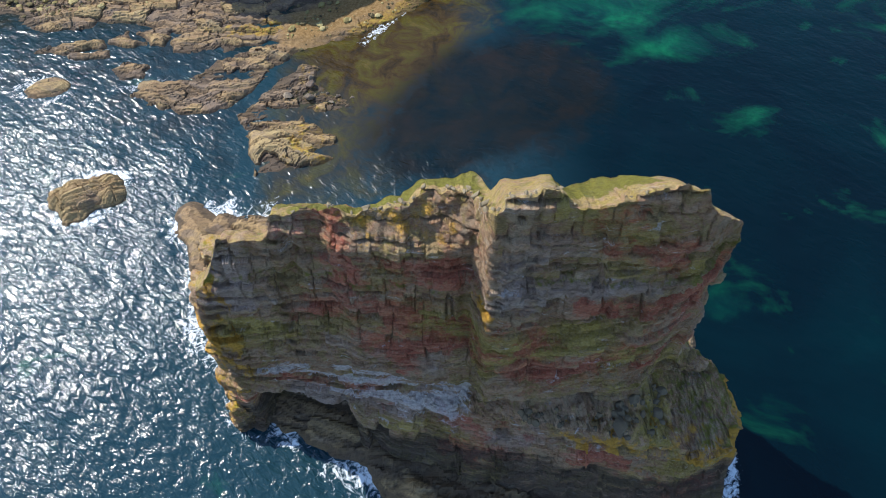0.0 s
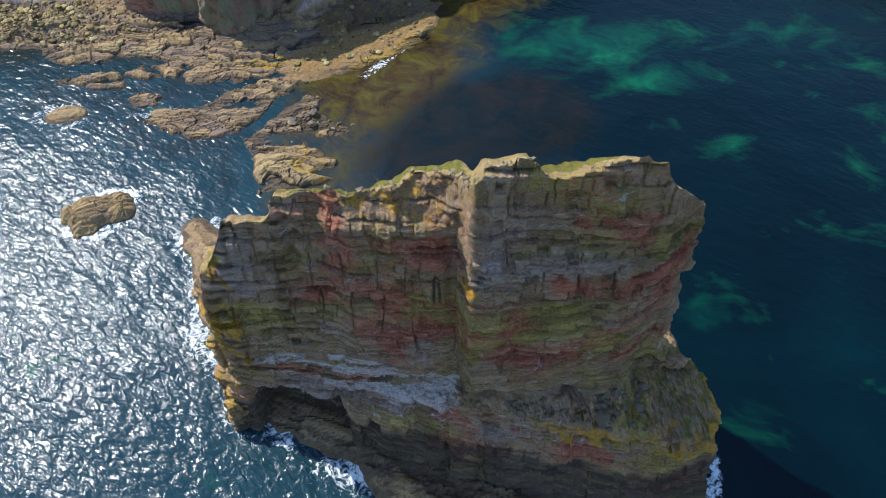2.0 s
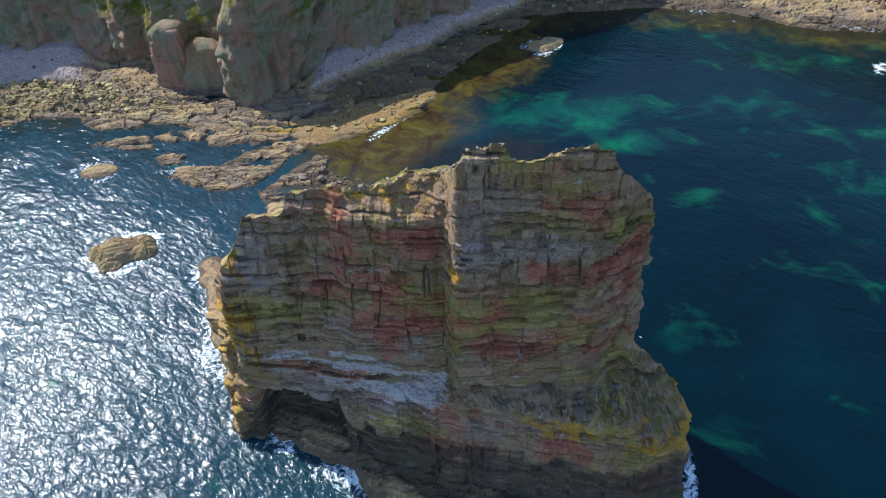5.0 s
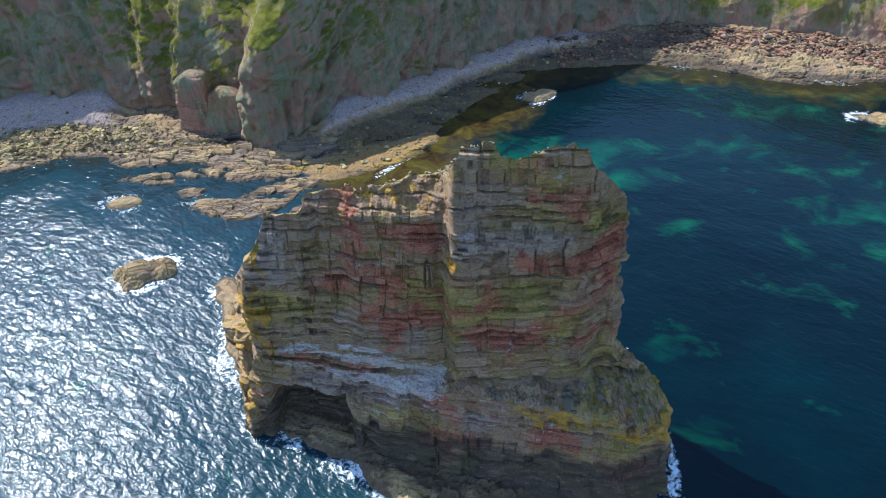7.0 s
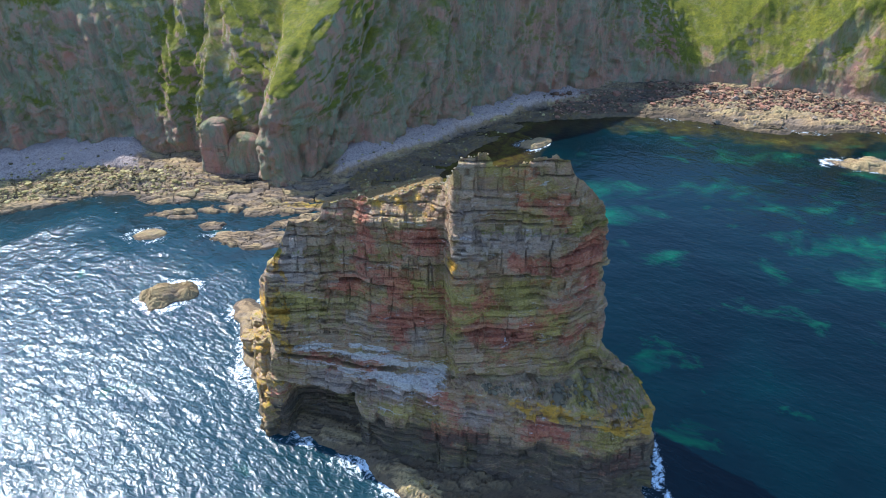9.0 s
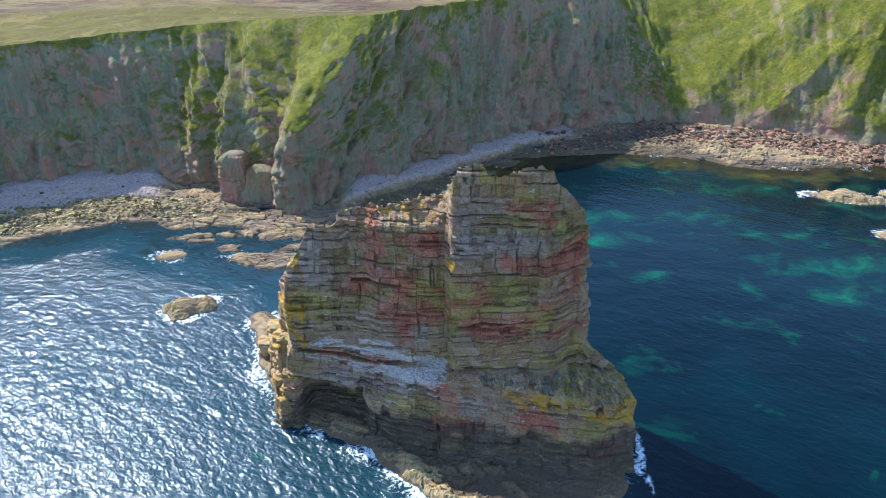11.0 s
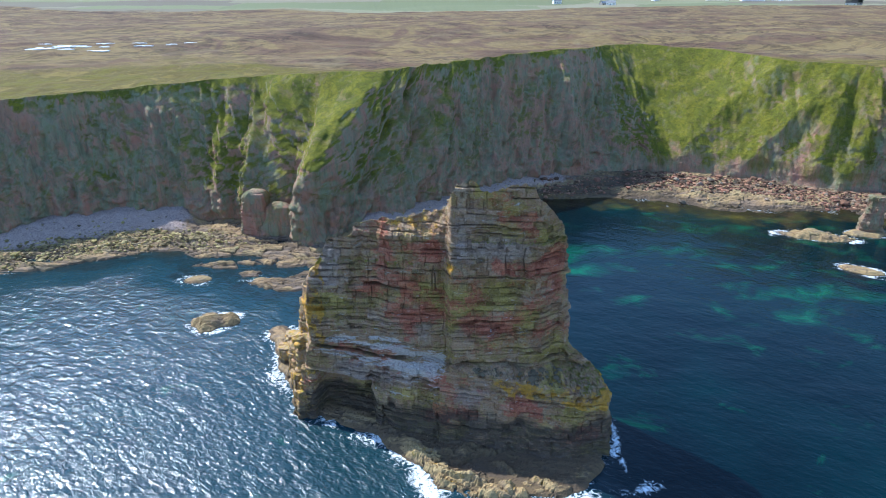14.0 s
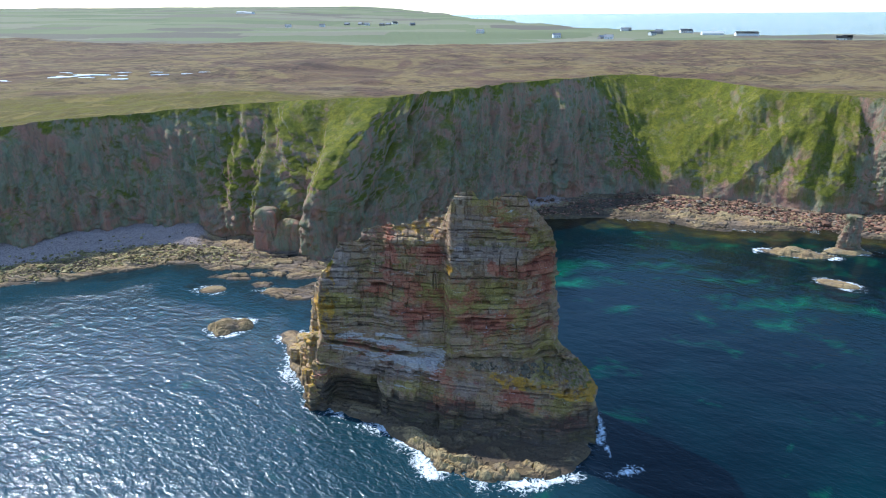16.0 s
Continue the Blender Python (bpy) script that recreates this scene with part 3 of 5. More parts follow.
    sand = 0.2 * sm(40, 110, x) * sm(20, 80, y)
    for cx, cy, rx, ry, w in [(32, 122, 22, 9, 1.1), (46, 109, 12, 6, 0.75), (60, 88, 6, 5, 0.42), (85, 126, 16, 6, 0.3), (43, 47, 7, 4.5, 0.62), (47, 31, 5, 5, 0.26), (112, 92, 22, 9, 0.3)]:
        sand = sand + w * np.exp(-(((x - cx) / rx) ** 2 + ((y - cy) / ry) ** 2))
    sand = np.clip(sand, 0, 1) * near
    calm = sm(18, 45, x + 0.2 * y) * near + (~near) * 0.3
    calm = np.maximum(calm, sm(-30, -14, x) * sm(72, 86, y) * near)
    calm = np.maximum(calm, 0.7 * sm(-15, -4, d + 2 * warp + 6 * sm(-70, -95, x)) * near)
    z = 0.10 * fbm(x / 14, y / 8, 3.0) * near
    v = np.stack([x, y, z], -1).reshape(-1, 3)
    ob = sheet("water", v, quads(len(xs), len(ys)), WATER, foam=foam, shallow=shallow, sand=sand, sheltered=calm, reef=reef, open=1 - sm(18, 45, x + 0.2 * y) * near)
    return tagged(ob, "deep blue-green sea with glittering ripples and foam at the rocks", "water", kind="structure")


STACK_FOOT = [(-34, 31), (-30, 28.6), (-24, 26.4), (-14, 22.8), (-8, 16.6), (-3.5, 11.9), (0.5, 5.6), (6.5, 3.7), (13, 2.8), (24.5, 4.8), (30.5, 7.4), (35.3, 13.5), (37, 20), (38, 46), (20, 50), (0, 52),
              (-22, 60), (-30, 66), (-43, 67), (-50, 63), (-45, 53), (-38, 40)]
SKERRIES = [(-68.5, 70.5, 7, 5, 20, 2.6), (138, 141, 13, 5.5, -12, 2.4), (139.5, 110, 6.5, 3, -30, 1.2), (30, 160, 6, 4, 30, 1.3), (-84, 99, 5, 3.2, 10, 0.9),
            (-63, 99, 3, 2, 0, 0.7), (160, 143.5, 9, 4, -10, 1.3)]


def make_shore():
    xs = np.concatenate([np.arange(-262, -115, 0.6), np.arange(-115, -8, 0.26), np.arange(-8, 262, 0.6)])
    ys = np.concatenate([np.arange(62, 132, 0.26), np.arange(132, 226, 0.55)])
    x, y = np.meshgrid(xs, ys, indexing="ij")
    h, blk, pit, pebble, d, cliff = shore_height(x, y)
    weed = np.exp(-(((x + 38) / 16) ** 2 + ((y - 116 - 0.1 * x - 3.8) / 3.0) ** 2)) + 1.2 * np.exp(-(((x + 14) / 11) ** 2 + ((y - 122) / 8) ** 2))
    weed = weed + 0.45 * np.exp(-(((x + 118) / 30) ** 2 + ((y - 126) / 6) ** 2))
    kelp = sm(-38, -30, x) * sm(75, 50, x) * sm(6, 10, cliff) * (1 - pebble)
    weed = weed + 0.5 * kelp
    wet_shade = np.clip(sm(0.9, 0.0, h) + sm(30, 45, x) * (0.55 * sm(9, 3, d) + 0.5 * sm(105, 80, x)) + 0.75 * kelp * sm(118, 126, y), 0, 1)
    wet_shade = np.clip(wet_shade + (0.3 + 0.25 * fbm(x / 14, y / 6, 45.0, 3)) * sm(45, 70, x) * sm(2, 6, d), 0, 1)
    g = gravel_spit(x, y)
    wet_shade = wet_shade * (1 - g)
    v = np.stack([x, y, h], -1).reshape(-1, 3)
    f = quads(len(xs), len(ys))
    keep = (h.ravel()[f].max(1) > -0.9) & (cliff.ravel()[f].max(1) > -8)
    v, f, at = kept(v, f, keep, dict(block=blk, pit=pit, pebble=pebble, weed=weed * (1 - g), wet_shade=wet_shade, gravel=g))
    ob = sheet("ground", v, f, SHORE, smooth=False, **at)
    return tagged(ob, "rocky foreshore of tan sandstone slabs, rock pools and cobble beach", "shore", kind="structure")


# ---- cliffs and moor ----
def along(points):
    """The points of a line, and the way along it to each."""
    p = np.array(points, float)
    s = np.r_[0, np.cumsum(np.hypot(*np.diff(p[:, :2], axis=0).T))]
    return p, s


def make_cliff_and_moor():
    foot, s = along(FOOT)
    rim = np.array(RIM, float)
    nu, nv = 1300, 110
    t = np.linspace(0, s[-1], nu)
    ker = np.hanning(17)
    ker /= ker.sum()

    def soft(a):
        return np.convolve(np.pad(a, 8, mode="edge"), ker, "valid")
    fx, fy = soft(np.interp(t, s, foot[:, 0])), soft(np.interp(t, s, foot[:, 1]))
    rx, ry, rz = (soft(np.interp(t, s, rim[:, i])) for i in range(3))
    v = np.linspace(0, 1, nv)[None, :]
    z = rz[:, None] * v
    S = t[:, None] + 0 * v
    spur = np.exp(-((fx + 54) / 6.5) ** 2)[:, None]
    power = (1.15 - 0.1 * sm(84, 98, rx) - 0.42 * sm(-20, 5, rx) * sm(80, 66, rx) - 0.25 * sm(-95, -115, rx))[:, None]
    hf = np.where(v < 0.2, 0.5 * v, 0.10 + 0.90 * (np.maximum(v - 0.2, 0) / 0.8) ** power)
    hf = hf * (1 - spur) + spur * np.interp(v, [0, 0.38, 0.5, 1.0], [0, 0.035, 0.11, 1])
    x, y = fx[:, None] + (rx - fx)[:, None] * hf, fy[:, None] + (ry - fy)[:, None] * hf
    tx, ty = np.gradient(fx), np.gradient(fy)
    tx, ty = np.convolve(np.pad(tx, 30, mode="edge"), np.ones(61) / 61, "valid"), np.convolve(np.pad(ty, 30, mode="edge"), np.ones(61) / 61, "valid")
    ln = np.hypot(tx, ty)
    nx, ny = (ty / ln)[:, None], (-tx / ln)[:, None]
    lean = S + z * 0.25 * np.sin(S / 40)
    bell = np.sin(np.pi * np.clip(v, 0, 1)) ** 0.8
    but = 3.0 * fbm(lean / 30, z / 80, 1.0, 3) + (6.5 - 2.5 * sm(-100, -115, fx))[:, None] * (0.4 - np.abs(fbm(lean / 21, z / 90, 2.0, 2))) + 3.6 * (0.4 - np.abs(fbm(lean / 8, z / 34, 12.0, 3))) + 1.7 * (0.4 - np.abs(fbm(lean / 3.2, z / 12, 22.0, 3))) + 0.9 * fbm(S / 2.4, z / 3, 3.0, 4) + 0.9 * fbm(S / 5, z / 3.5, 36.0, 3)
    but = but * (1 - 0.72 * sm(84, 98, rx) * sm(204, 184, rx))[:, None] * (0.4 + 0.6 * sm(0, 0.12, v)) * (0.3 + 0.7 * sm(1.0, 0.75, v))
    # separate ribs: place along the foot, lean with height, width, reach
    away = fx[:, None]
    for at, tilt, wide, reach in [(-81, 12, 8, 9), (-93, 8, 6, 6), (-60, 6, 2.5, 2), (-121, 8, 8, 2.5), (-148, 6, 6, 3.5), (-178, 4, 12, 3), (-25, 22, 8, 5), (-8, -6, 9, 5), (16, 8, 8, 5.5), (37, 6, 9, 4), (62, -10, 9, 6),
                                  (100, 46, 12, 4.5), (130, 38, 9, 3.5), (158, 14, 8, 2.0), (176, 10, 8, 2.6), (196, 4, 7, 4)]:
        but = but + reach * np.maximum(0, 1 - np.abs(away - at - tilt * v) / wide) * bell
    for at, tilt, wide, reach in [(-69, 10, 7, 8), (-41, 10, 5, 4), (166, 8, 5, 3)]:
        but = but - reach * np.maximum(0, 1 - np.abs(away - at - tilt * v) / wide) * bell
    step = rnd(np.floor(z / 2.1 + 0.7 * fbm(S / 12, z / 9, 33.0, 2)), np.floor(S / 3.1 + fbm(S / 5, z / 6, 34.0, 2))) - 0.5
    but = but + (1 - 0.75 * sm(84, 98, rx) * sm(195, 178, rx))[:, None] * (0.3 + 0.7 * sm(0.75, 0.3, v)) * (1.0 * step + 0.7 * fbm(S / 1.6, z / 1.1, 35.0, 3))
    z = z + (0.6 + 1.0 * sm(1.0, 0.8, v)) * fbm(S / 9, v * 5, 6.0, 3) * sm(0.0, 0.25, v)
    x, y = x + nx * but, y + ny * but
    z = z - 3.0 * sm(0.02, 0, v)
    p = np.stack([x, y, z], -1)
    du, dv = np.gradient(p, axis=0), np.gradient(p, axis=1)
    n = np.cross(du, dv)
    n /= np.linalg.norm(n, axis=-1, keepdims=True) + 1e-9
    slope = np.abs(n[..., 2])
    patch = fbm(S / 7, z / 9, 29.0, 4)
    grass = 0.85 * sm(0.40, 0.66, slope + 0.12 * patch) * sm(0.10, 0.3, v + 0.12 * fbm(S / 14, v, 8.0)) + 0.5 * sm(0.9, 1, v + 0.05 * patch)
    bayg = sm(88, 104, x) * sm(198, 180, x)
    west = sm(-108, -96, x) * sm(-36, -46, x)
    grass = grass + (0.12 + 0.4 * patch) * west * sm(0.42, 0.6, v) + (0.6 + 0.25 * patch) * bayg * sm(0.04, 0.15, v + 0.06 * patch) + (0.05 + 0.28 * fbm(S / 22, v * 1.2, 18.0, 3)) * sm(0.12, 0.45, v)
    grass = np.clip(grass * (1 - 0.4 * sm(-30, -15, x) * sm(86, 72, x) * sm(1, 0.8, v) - 0.35 * sm(-98, -112, x) * sm(1, 0.85, v)) * (1 - 0.6 * spur * sm(0.45, 0.36, v)), 0, 1)
    ob = sheet("cliff", p.reshape(-1, 3), quads(nu, nv), CLIFF, grass=grass)
    tagged(ob, "steep sea cliff of dark red rock with bright green turf on its ribs", "cliff", kind="structure")

    top = p[::2, -1]
    mu, mv = len(top), 150
    g = (np.geomspace(1, 400, mv) - 1) / 399
    tx = np.convolve(np.pad(np.maximum.accumulate(top[:, 0]), 20, mode="edge"), np.ones(41) / 41, "valid")
    far = np.stack([np.interp(tx, [-340, 345], [-5200, 4200]), np.full(mu, 4700.0)], -1)
    x = top[:, :1] + (far - top[:, :2])[:, :1] * g
    y = top[:, 1:2] + (far - top[:, :2])[:, 1:2] * g
    moor = 50 + 3.5 * fbm(x / 260, y / 160, 1.0, 4) + 0.9 * fbm(x / 60, y / 25, 4.0, 4) - 10 * sm(450, 1000, y) + 16 * sm(900, 2600, y) * sm(200, -700, x) + 8 * sm(-200, -900, x) * sm(500, 1500, y)
    shore = np.interp(x, [-2500, -600, -130, 0, 234, 467, 700, 2000], [5200, 4300, 3000, 2250, 1480, 1150, 1020, 500])
    moor = moor - 60 * sm(-40, 160, y - shore - 60 * fbm(x / 300, y / 300, 9.0, 2))
    w = sm(0, 40, y - top[:, 1:2])
    z = top[:, 2:3] * (1 - w) + moor * w + 0.5 * fbm(x / 6, y / 6, 2.0, 3) * sm(0, 4, y - top[:, 1:2])
    inland = y - top[:, 1:2]
    edge = 1.1 * sm(88, 12, inland) + 0.45 * sm(260, 60, inland) * sm(-40, -140, x)
    fields = sm(700, 1000, y + 0.1 * x + 60 * fbm(x / 300, y / 200, 13.0, 3))
    ob = sheet("moorland", np.stack([x, y, z], -1).reshape(-1, 3), quads(mu, mv), MOOR, edge=edge, fields=fields)
    tagged(ob, "flat heather moor with peat hags and distant green fields", "moor", kind="structure")
    return x, y, z


# ---- rocks by bedding ----
def bedding(s, z, zones=0):
    """Relief of bedded, jointed sandstone at the way s along a face and the height z: relief, a block's random number, the joints, the block's middle."""
    edges = [0.0]
    r = random.Random(5 + zones)
    while edges[-1] < 75:
        edges.append(edges[-1] + r.choice([0.45, 0.6, 0.75, 0.9, 1.1, 1.3, 1.7, 2.2]))
    edges = np.array(edges)
    zz = z + 0.22 * fbm(s / 28, z / 20, 3.0, 2) + 0.03 * fbm(s / 2.5, z / 2.5, 8.0, 2) + 4
    i = np.clip(np.searchsorted(edges, zz) - 1, 0, len(edges) - 2)
    lo, hi = edges[i], edges[i + 1]
    wide = 1.0 + 2.6 * rnd(i, 3)
    q = s / wide + 9 * rnd(i, 7) + 0.08 * fbm(s / 2.5, z / 4, 5.0, 3)
    j = np.floor(q)
    g = np.minimum(q - j, j + 1 - q) * wide
    blk = rnd(i, j, zones + 1)
    # partings open and close along each bed; joints stand on single blocks or run through many beds
    run = vn(s / 5.5 + 40 * rnd(i, 9), i * 3.7, 2.0)
    line = sm(0.34, 0.62, run) * (0.45 + 0.75 * rnd(i, 31))
    col_q = s / 3.7 + 0.22 * fbm(s / 8, z / 12, 16.0, 3) + 5 * rnd(np.floor(zz / 12 + 0.2 * fbm(s / 9, z / 9, 17.0, 2)), 19)
    col_j = np.floor(col_q)
    cleft = np.minimum(col_q - col_j, col_j + 1 - col_q) * 3.7
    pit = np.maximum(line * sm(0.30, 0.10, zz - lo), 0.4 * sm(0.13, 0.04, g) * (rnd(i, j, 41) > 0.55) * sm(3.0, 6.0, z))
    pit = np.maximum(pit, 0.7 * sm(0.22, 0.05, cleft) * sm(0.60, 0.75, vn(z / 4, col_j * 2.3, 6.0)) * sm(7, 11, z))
    i2 = np.floor(zz / 4.4 + 0.15 * fbm(s / 9, z / 9, 14.0, 2))
    big = rnd(np.floor(s / 4.6 + 3 * rnd(i2, 5) + 0.12 * fbm(s / 3, z / 5, 15.0, 2)), i2, zones + 51) - 0.5
    tall = rnd(col_j, np.floor(zz / 12 + 0.2 * fbm(s / 9, z / 9, 17.0, 2)), zones + 61) - 0.5
    gone = (rnd(i, j, zones + 71) > 0.94) * sm(0.0, 0.2, g) * sm(0, 0.12, np.minimum(zz - lo, hi - zz))
    relief = 0.85 * (rnd(i, 23) - 0.5) * (0.5 + 0.8 * vn(s / 8, z / 9, 4.0)) + 0.42 * (blk - 0.5) + 1.0 * big + 0.6 * tall - 0.8 * pit - 0.8 * gone + 0.25 * fbm(s / 4, z / 4, 1.0, 4)
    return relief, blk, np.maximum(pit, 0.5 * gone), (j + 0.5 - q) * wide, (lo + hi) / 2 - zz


TOP = ([-34, -27, -25, -23.4, -18.6, -17.6, -13, -12.2, -10.8, -9.6, -5, 0, 1.2, 1.9, 2.4, 3.0, 4.0, 8, 9.4, 11, 13.6, 15.6, 18, 20, 20.8, 22, 24.5, 26, 27.6, 29.2, 38],
       [33, 36, 39.5, 42.6, 43.4, 46.2, 46.6, 47.3, 47.2, 46.8, 48.1, 48.8, 49.0, 50.0, 52.0, 54.0, 56.3, 56.9, 55.3, 54.7, 55.2, 56, 55.9, 55.2, 53.2, 52.2, 49.0, 46.6, 46, 43.5, 38])
LEFT = ([0, 6, 10, 14, 17, 20, 22, 28, 33, 37, 60], [-32.5, -31.5, -30.5, -30.3, -29.5, -28, -28.4, -29, -28.4, -27.6, -27.2])
RIGHT = ([0, 3, 8, 10.4, 11.4, 12.2, 13.4, 15.4, 17.0, 25, 31, 36, 40, 46, 60], [37.0, 36.6, 36.3, 36.1, 35.6, 34.8, 33.0, 30.8, 28.4, 27.5, 27.0, 27.0, 26.9, 26.7, 26.2])
LIP_Y = ([-34, -28, -20, -12, -4, 4, 12, 20, 30, 37], [31.5, 30.4, 29.3, 28.2, 26.2, 24.0, 22.8, 21.6, 20.8, 22.4])
LIP_Z = ([-30, -26, -20, -15, -7, 0, 5, 14, 36], [18.4, 17.6, 16.9, 16.0, 14.8, 14.6, 14.9, 14.8, 11.6])


CREST_WIDE = ([-30, -18, -12, -9, 0, 2.5, 4.5, 8, 10, 12, 13.5, 15, 17, 19, 29], [2.5, 1.4, 1.9, 2.1, 2.2, 4.2, 4.4, 3.4, 3.6, 5.0, 5.8, 5.0, 3.2, 2.2, 1.6])
CREST_FALL = ([-30, -12, -9, 0, 2.5, 4.5, 8, 10, 12, 13.5, 15, 17, 19, 29], [0.9, 1.5, 1.6, 1.8, 3.4, 4.2, 3.6, 3.8, 5.0, 5.6, 4.9, 3.4, 2.6, 1.6])


def stack_front(x, z):
    """How far back the seaward face stands at x and z."""
    lower = np.interp(x, *LIP_Y) - 0.22 * np.maximum(14 - z, 0) - 0.5 * np.interp(x, [-18, -10, 0], [0, 0.35, 1]) * np.maximum(5.5 - z, 0)
    wob = 1.3 * fbm(x / 3, z / 3, 81.0, 3)
    cave = sm(-28.5, -26.5, x + 0.5 * wob) * sm(-13, -15.5, x + 0.6 * wob) * sm(10.6, 10.1, z + 0.3 * wob + 0.1 * (x + 17))
    lower = lower + 5.4 * cave
    mid = sm(-13.5, -11, x)
    west = 28.8 + (0.23 - 0.09 * mid) * (z - 20) + 0.9 * np.exp(-((x + 16.6) / 0.8) ** 2) * sm(33, 38, z) * sm(45.5, 43, z) + 0.9 * np.exp(-((x + 11.2) / 0.9) ** 2) * sm(36, 40, z) * sm(45.5, 43, z)
    west = west + 0.68 * np.maximum(np.minimum(z, 49.2) - 44.9 - 0.5 * np.sin(x * 0.8) - 0.6 * fbm(x / 1.6, z / 2, 91.0, 3), 0) * mid * sm(3.2, 1.0, x)
    east = 25.3 + 0.09 * (z - 16) + 0.09 * (x - 3.5) + 3.2 * sm(21.5, 28, x)
    notch = 0.15 * np.exp(-((x - 1.2) / 1.3) ** 2) * sm(16, 22, z)
    upper = west + (east - west) * sm(1.7, 3.4, x) + notch - 0.8 * sm(46, 43, z) * sm(42, 46, z) + 0.8 * np.exp(-((z - 34) / 1.6) ** 2) * sm(6, 9, x)
    lip = np.interp(x, *LIP_Z)
    upper = upper + 1.5 * sm(1.0, 1.2, z - lip) * sm(1.8, 1.6, z - lip) * sm(-28, -26, x) * sm(-6, -10, x) + 1.2 * sm(1.0, 1.25, z - lip) * sm(2.0, 1.8, z - lip) * sm(-10, -7, x) * sm(1, -1, x)
    foot = lip + 1.0
    upper = upper + 1.1 * np.exp(-((z - foot - 0.35) / 0.4) ** 2) * sm(1, 4, x)
    k = np.clip((z - lip + 0.15 * fbm(x / 2.5, z, 61.0, 3)) / 0.95, 0, 1)
    return lower + (upper - lower) * k, k


def stack_back(x, z):
    top = np.interp(x, *TOP)
    f = stack_front(x, np.minimum(top, 57))[0]
    foot = np.interp(x, [-34, -10, 18, 26, 31, 37], [45, 50, 47, 42, 34, 29])
    return foot - (foot - (f + np.interp(x, *CREST_WIDE))) * np.clip(z / top, 0, 1) ** 0.8


def make_stack():
    base = new("sea_stack")
    base.location = (3, 35, 0)
    nf, ns, nb, nz = 680, 60, 130, 520
    gx = np.linspace(-29, 29, 4000)
    gw = np.cumsum(1 + 4.0 * sm(-0.6, 0.4, gx) * sm(4.8, 3.8, gx))
    af = np.interp(np.linspace(gw[0], gw[-1], nf), gw, (gx - gx[0]) / 58)
    a = np.concatenate([af, np.ones(ns), np.linspace(1, 0, nb), np.zeros(ns)])
    q = np.concatenate([np.zeros(nf), np.linspace(0, 1, ns + 2)[1:-1], np.ones(nb), np.linspace(1, 0, ns + 2)[1:-1]])
    n = len(a)
    k = np.linspace(0, 1, nz)[None, :]
    x60 = LEFT[1][-1] + (RIGHT[1][-1] - LEFT[1][-1]) * a
    topz = np.interp(x60, *TOP) - q * np.interp(x60, *CREST_FALL) + 0.3 * fbm(x60 / 1.3, q * 3, 2.0, 3) + np.exp(-6 * q) * np.where((x60 > -12) & (x60 < 1.5), 0.2, 0.55) * (0.6 * (rnd(np.floor(x60 / 0.8 + 0.5 * fbm(x60 / 3, q, 3.0, 2)), 77) - 0.5) + 0.7 * (rnd(np.floor(x60 / 2.3), 78) - 0.5))
    z = -2 + (topz[:, None] + 2) * k
    left, right = np.interp(z, *LEFT), np.interp(z, *RIGHT)
    x = left + (right - left) * a[:, None]
    f, ledge = stack_front(x, z)
    b = np.maximum(stack_back(x, z), f + 1.2)
    y = f + (b - f) * q[:, None]
    bulge = np.sin(np.pi * q)[:, None] * sm(0, 0.1, 1 - k)
    x = x + bulge * np.where(a > 0.5, 1.2, -1.4)[:, None] * np.where((a == 0) | (a == 1), 1, 0)[:, None]
    s = np.where(q[:, None] == 0, x - 0.9 * (y - 28) * sm(-1, 1, x) * sm(6, 4, x), np.where(a[:, None] == 1, 60 + y, np.where(q[:, None] == 1, 160 - x, 220 - y)))
    tx, ty = (np.roll(v, -2, 0) - np.roll(v, 2, 0) for v in (x, y))
    ln = np.hypot(tx, ty) + 1e-9
    nx, ny = ty / ln, -tx / ln
    for _ in range(3):
        nx, ny = ((np.roll(v, 2, 0) + v * 2 + np.roll(v, -2, 0)) / 4 for v in (nx, ny))
    relief, blk, pit, ds, dz0 = bedding(s, z + 0.02 * x)
    small = bedding(s * 1.4 + 31, z * 1.3 + 5, 3)
    relief = relief + 0.12 * small[0] + 0.8 * fbm(s / 9, z / 26, 7.0, 3) + 0.14 * fbm(s / 0.9, z / 0.6, 9.0, 3)
    rubble = sm(43.8, 45.0, z + 0.8 * fbm(x / 2, z / 2, 57.0, 3)) * sm(-12, -10.5, x) * sm(2.6, 1.4, x) * (q[:, None] == 0)
    relief = relief * (0.5 + 0.5 * sm(0, 0.06, 1 - k)) * 0.9 * (1 - 0.6 * rubble) * (1 - 0.45 * sm(0, 1, x) * sm(4.6, 3.8, x) * (q[:, None] == 0)) + 0.5 * rubble * fbm(x / 1.1, z / 0.8, 19.0, 3)
    shelf = np.maximum(4 * ledge * (1 - ledge), sm(27.5, 29.5, x) * sm(10.2, 11.2, z) * sm(17.2, 16.2, z))
    z = z + shelf * (0.4 * fbm(x / 1.6, y / 1.6, z / 1.6, 3) + 0.3 * fbm(x / 0.5, y / 0.5, z / 0.5, 2))
    ends = np.min([np.abs(np.arange(n) - c) for c in (0, nf, nf + ns, nf + ns + nb, n)], axis=0)[:, None]
    relief = relief * (0.3 + 0.7 * sm(0, 11, ends)) * np.where((a == 0) & (q > 0), 0.4, 1.0)[:, None]
    relief = relief * (1 - 0.85 * np.sqrt(np.clip(4 * ledge * (1 - ledge), 0, 1)))
    x, y = x + nx * relief, y + ny * relief
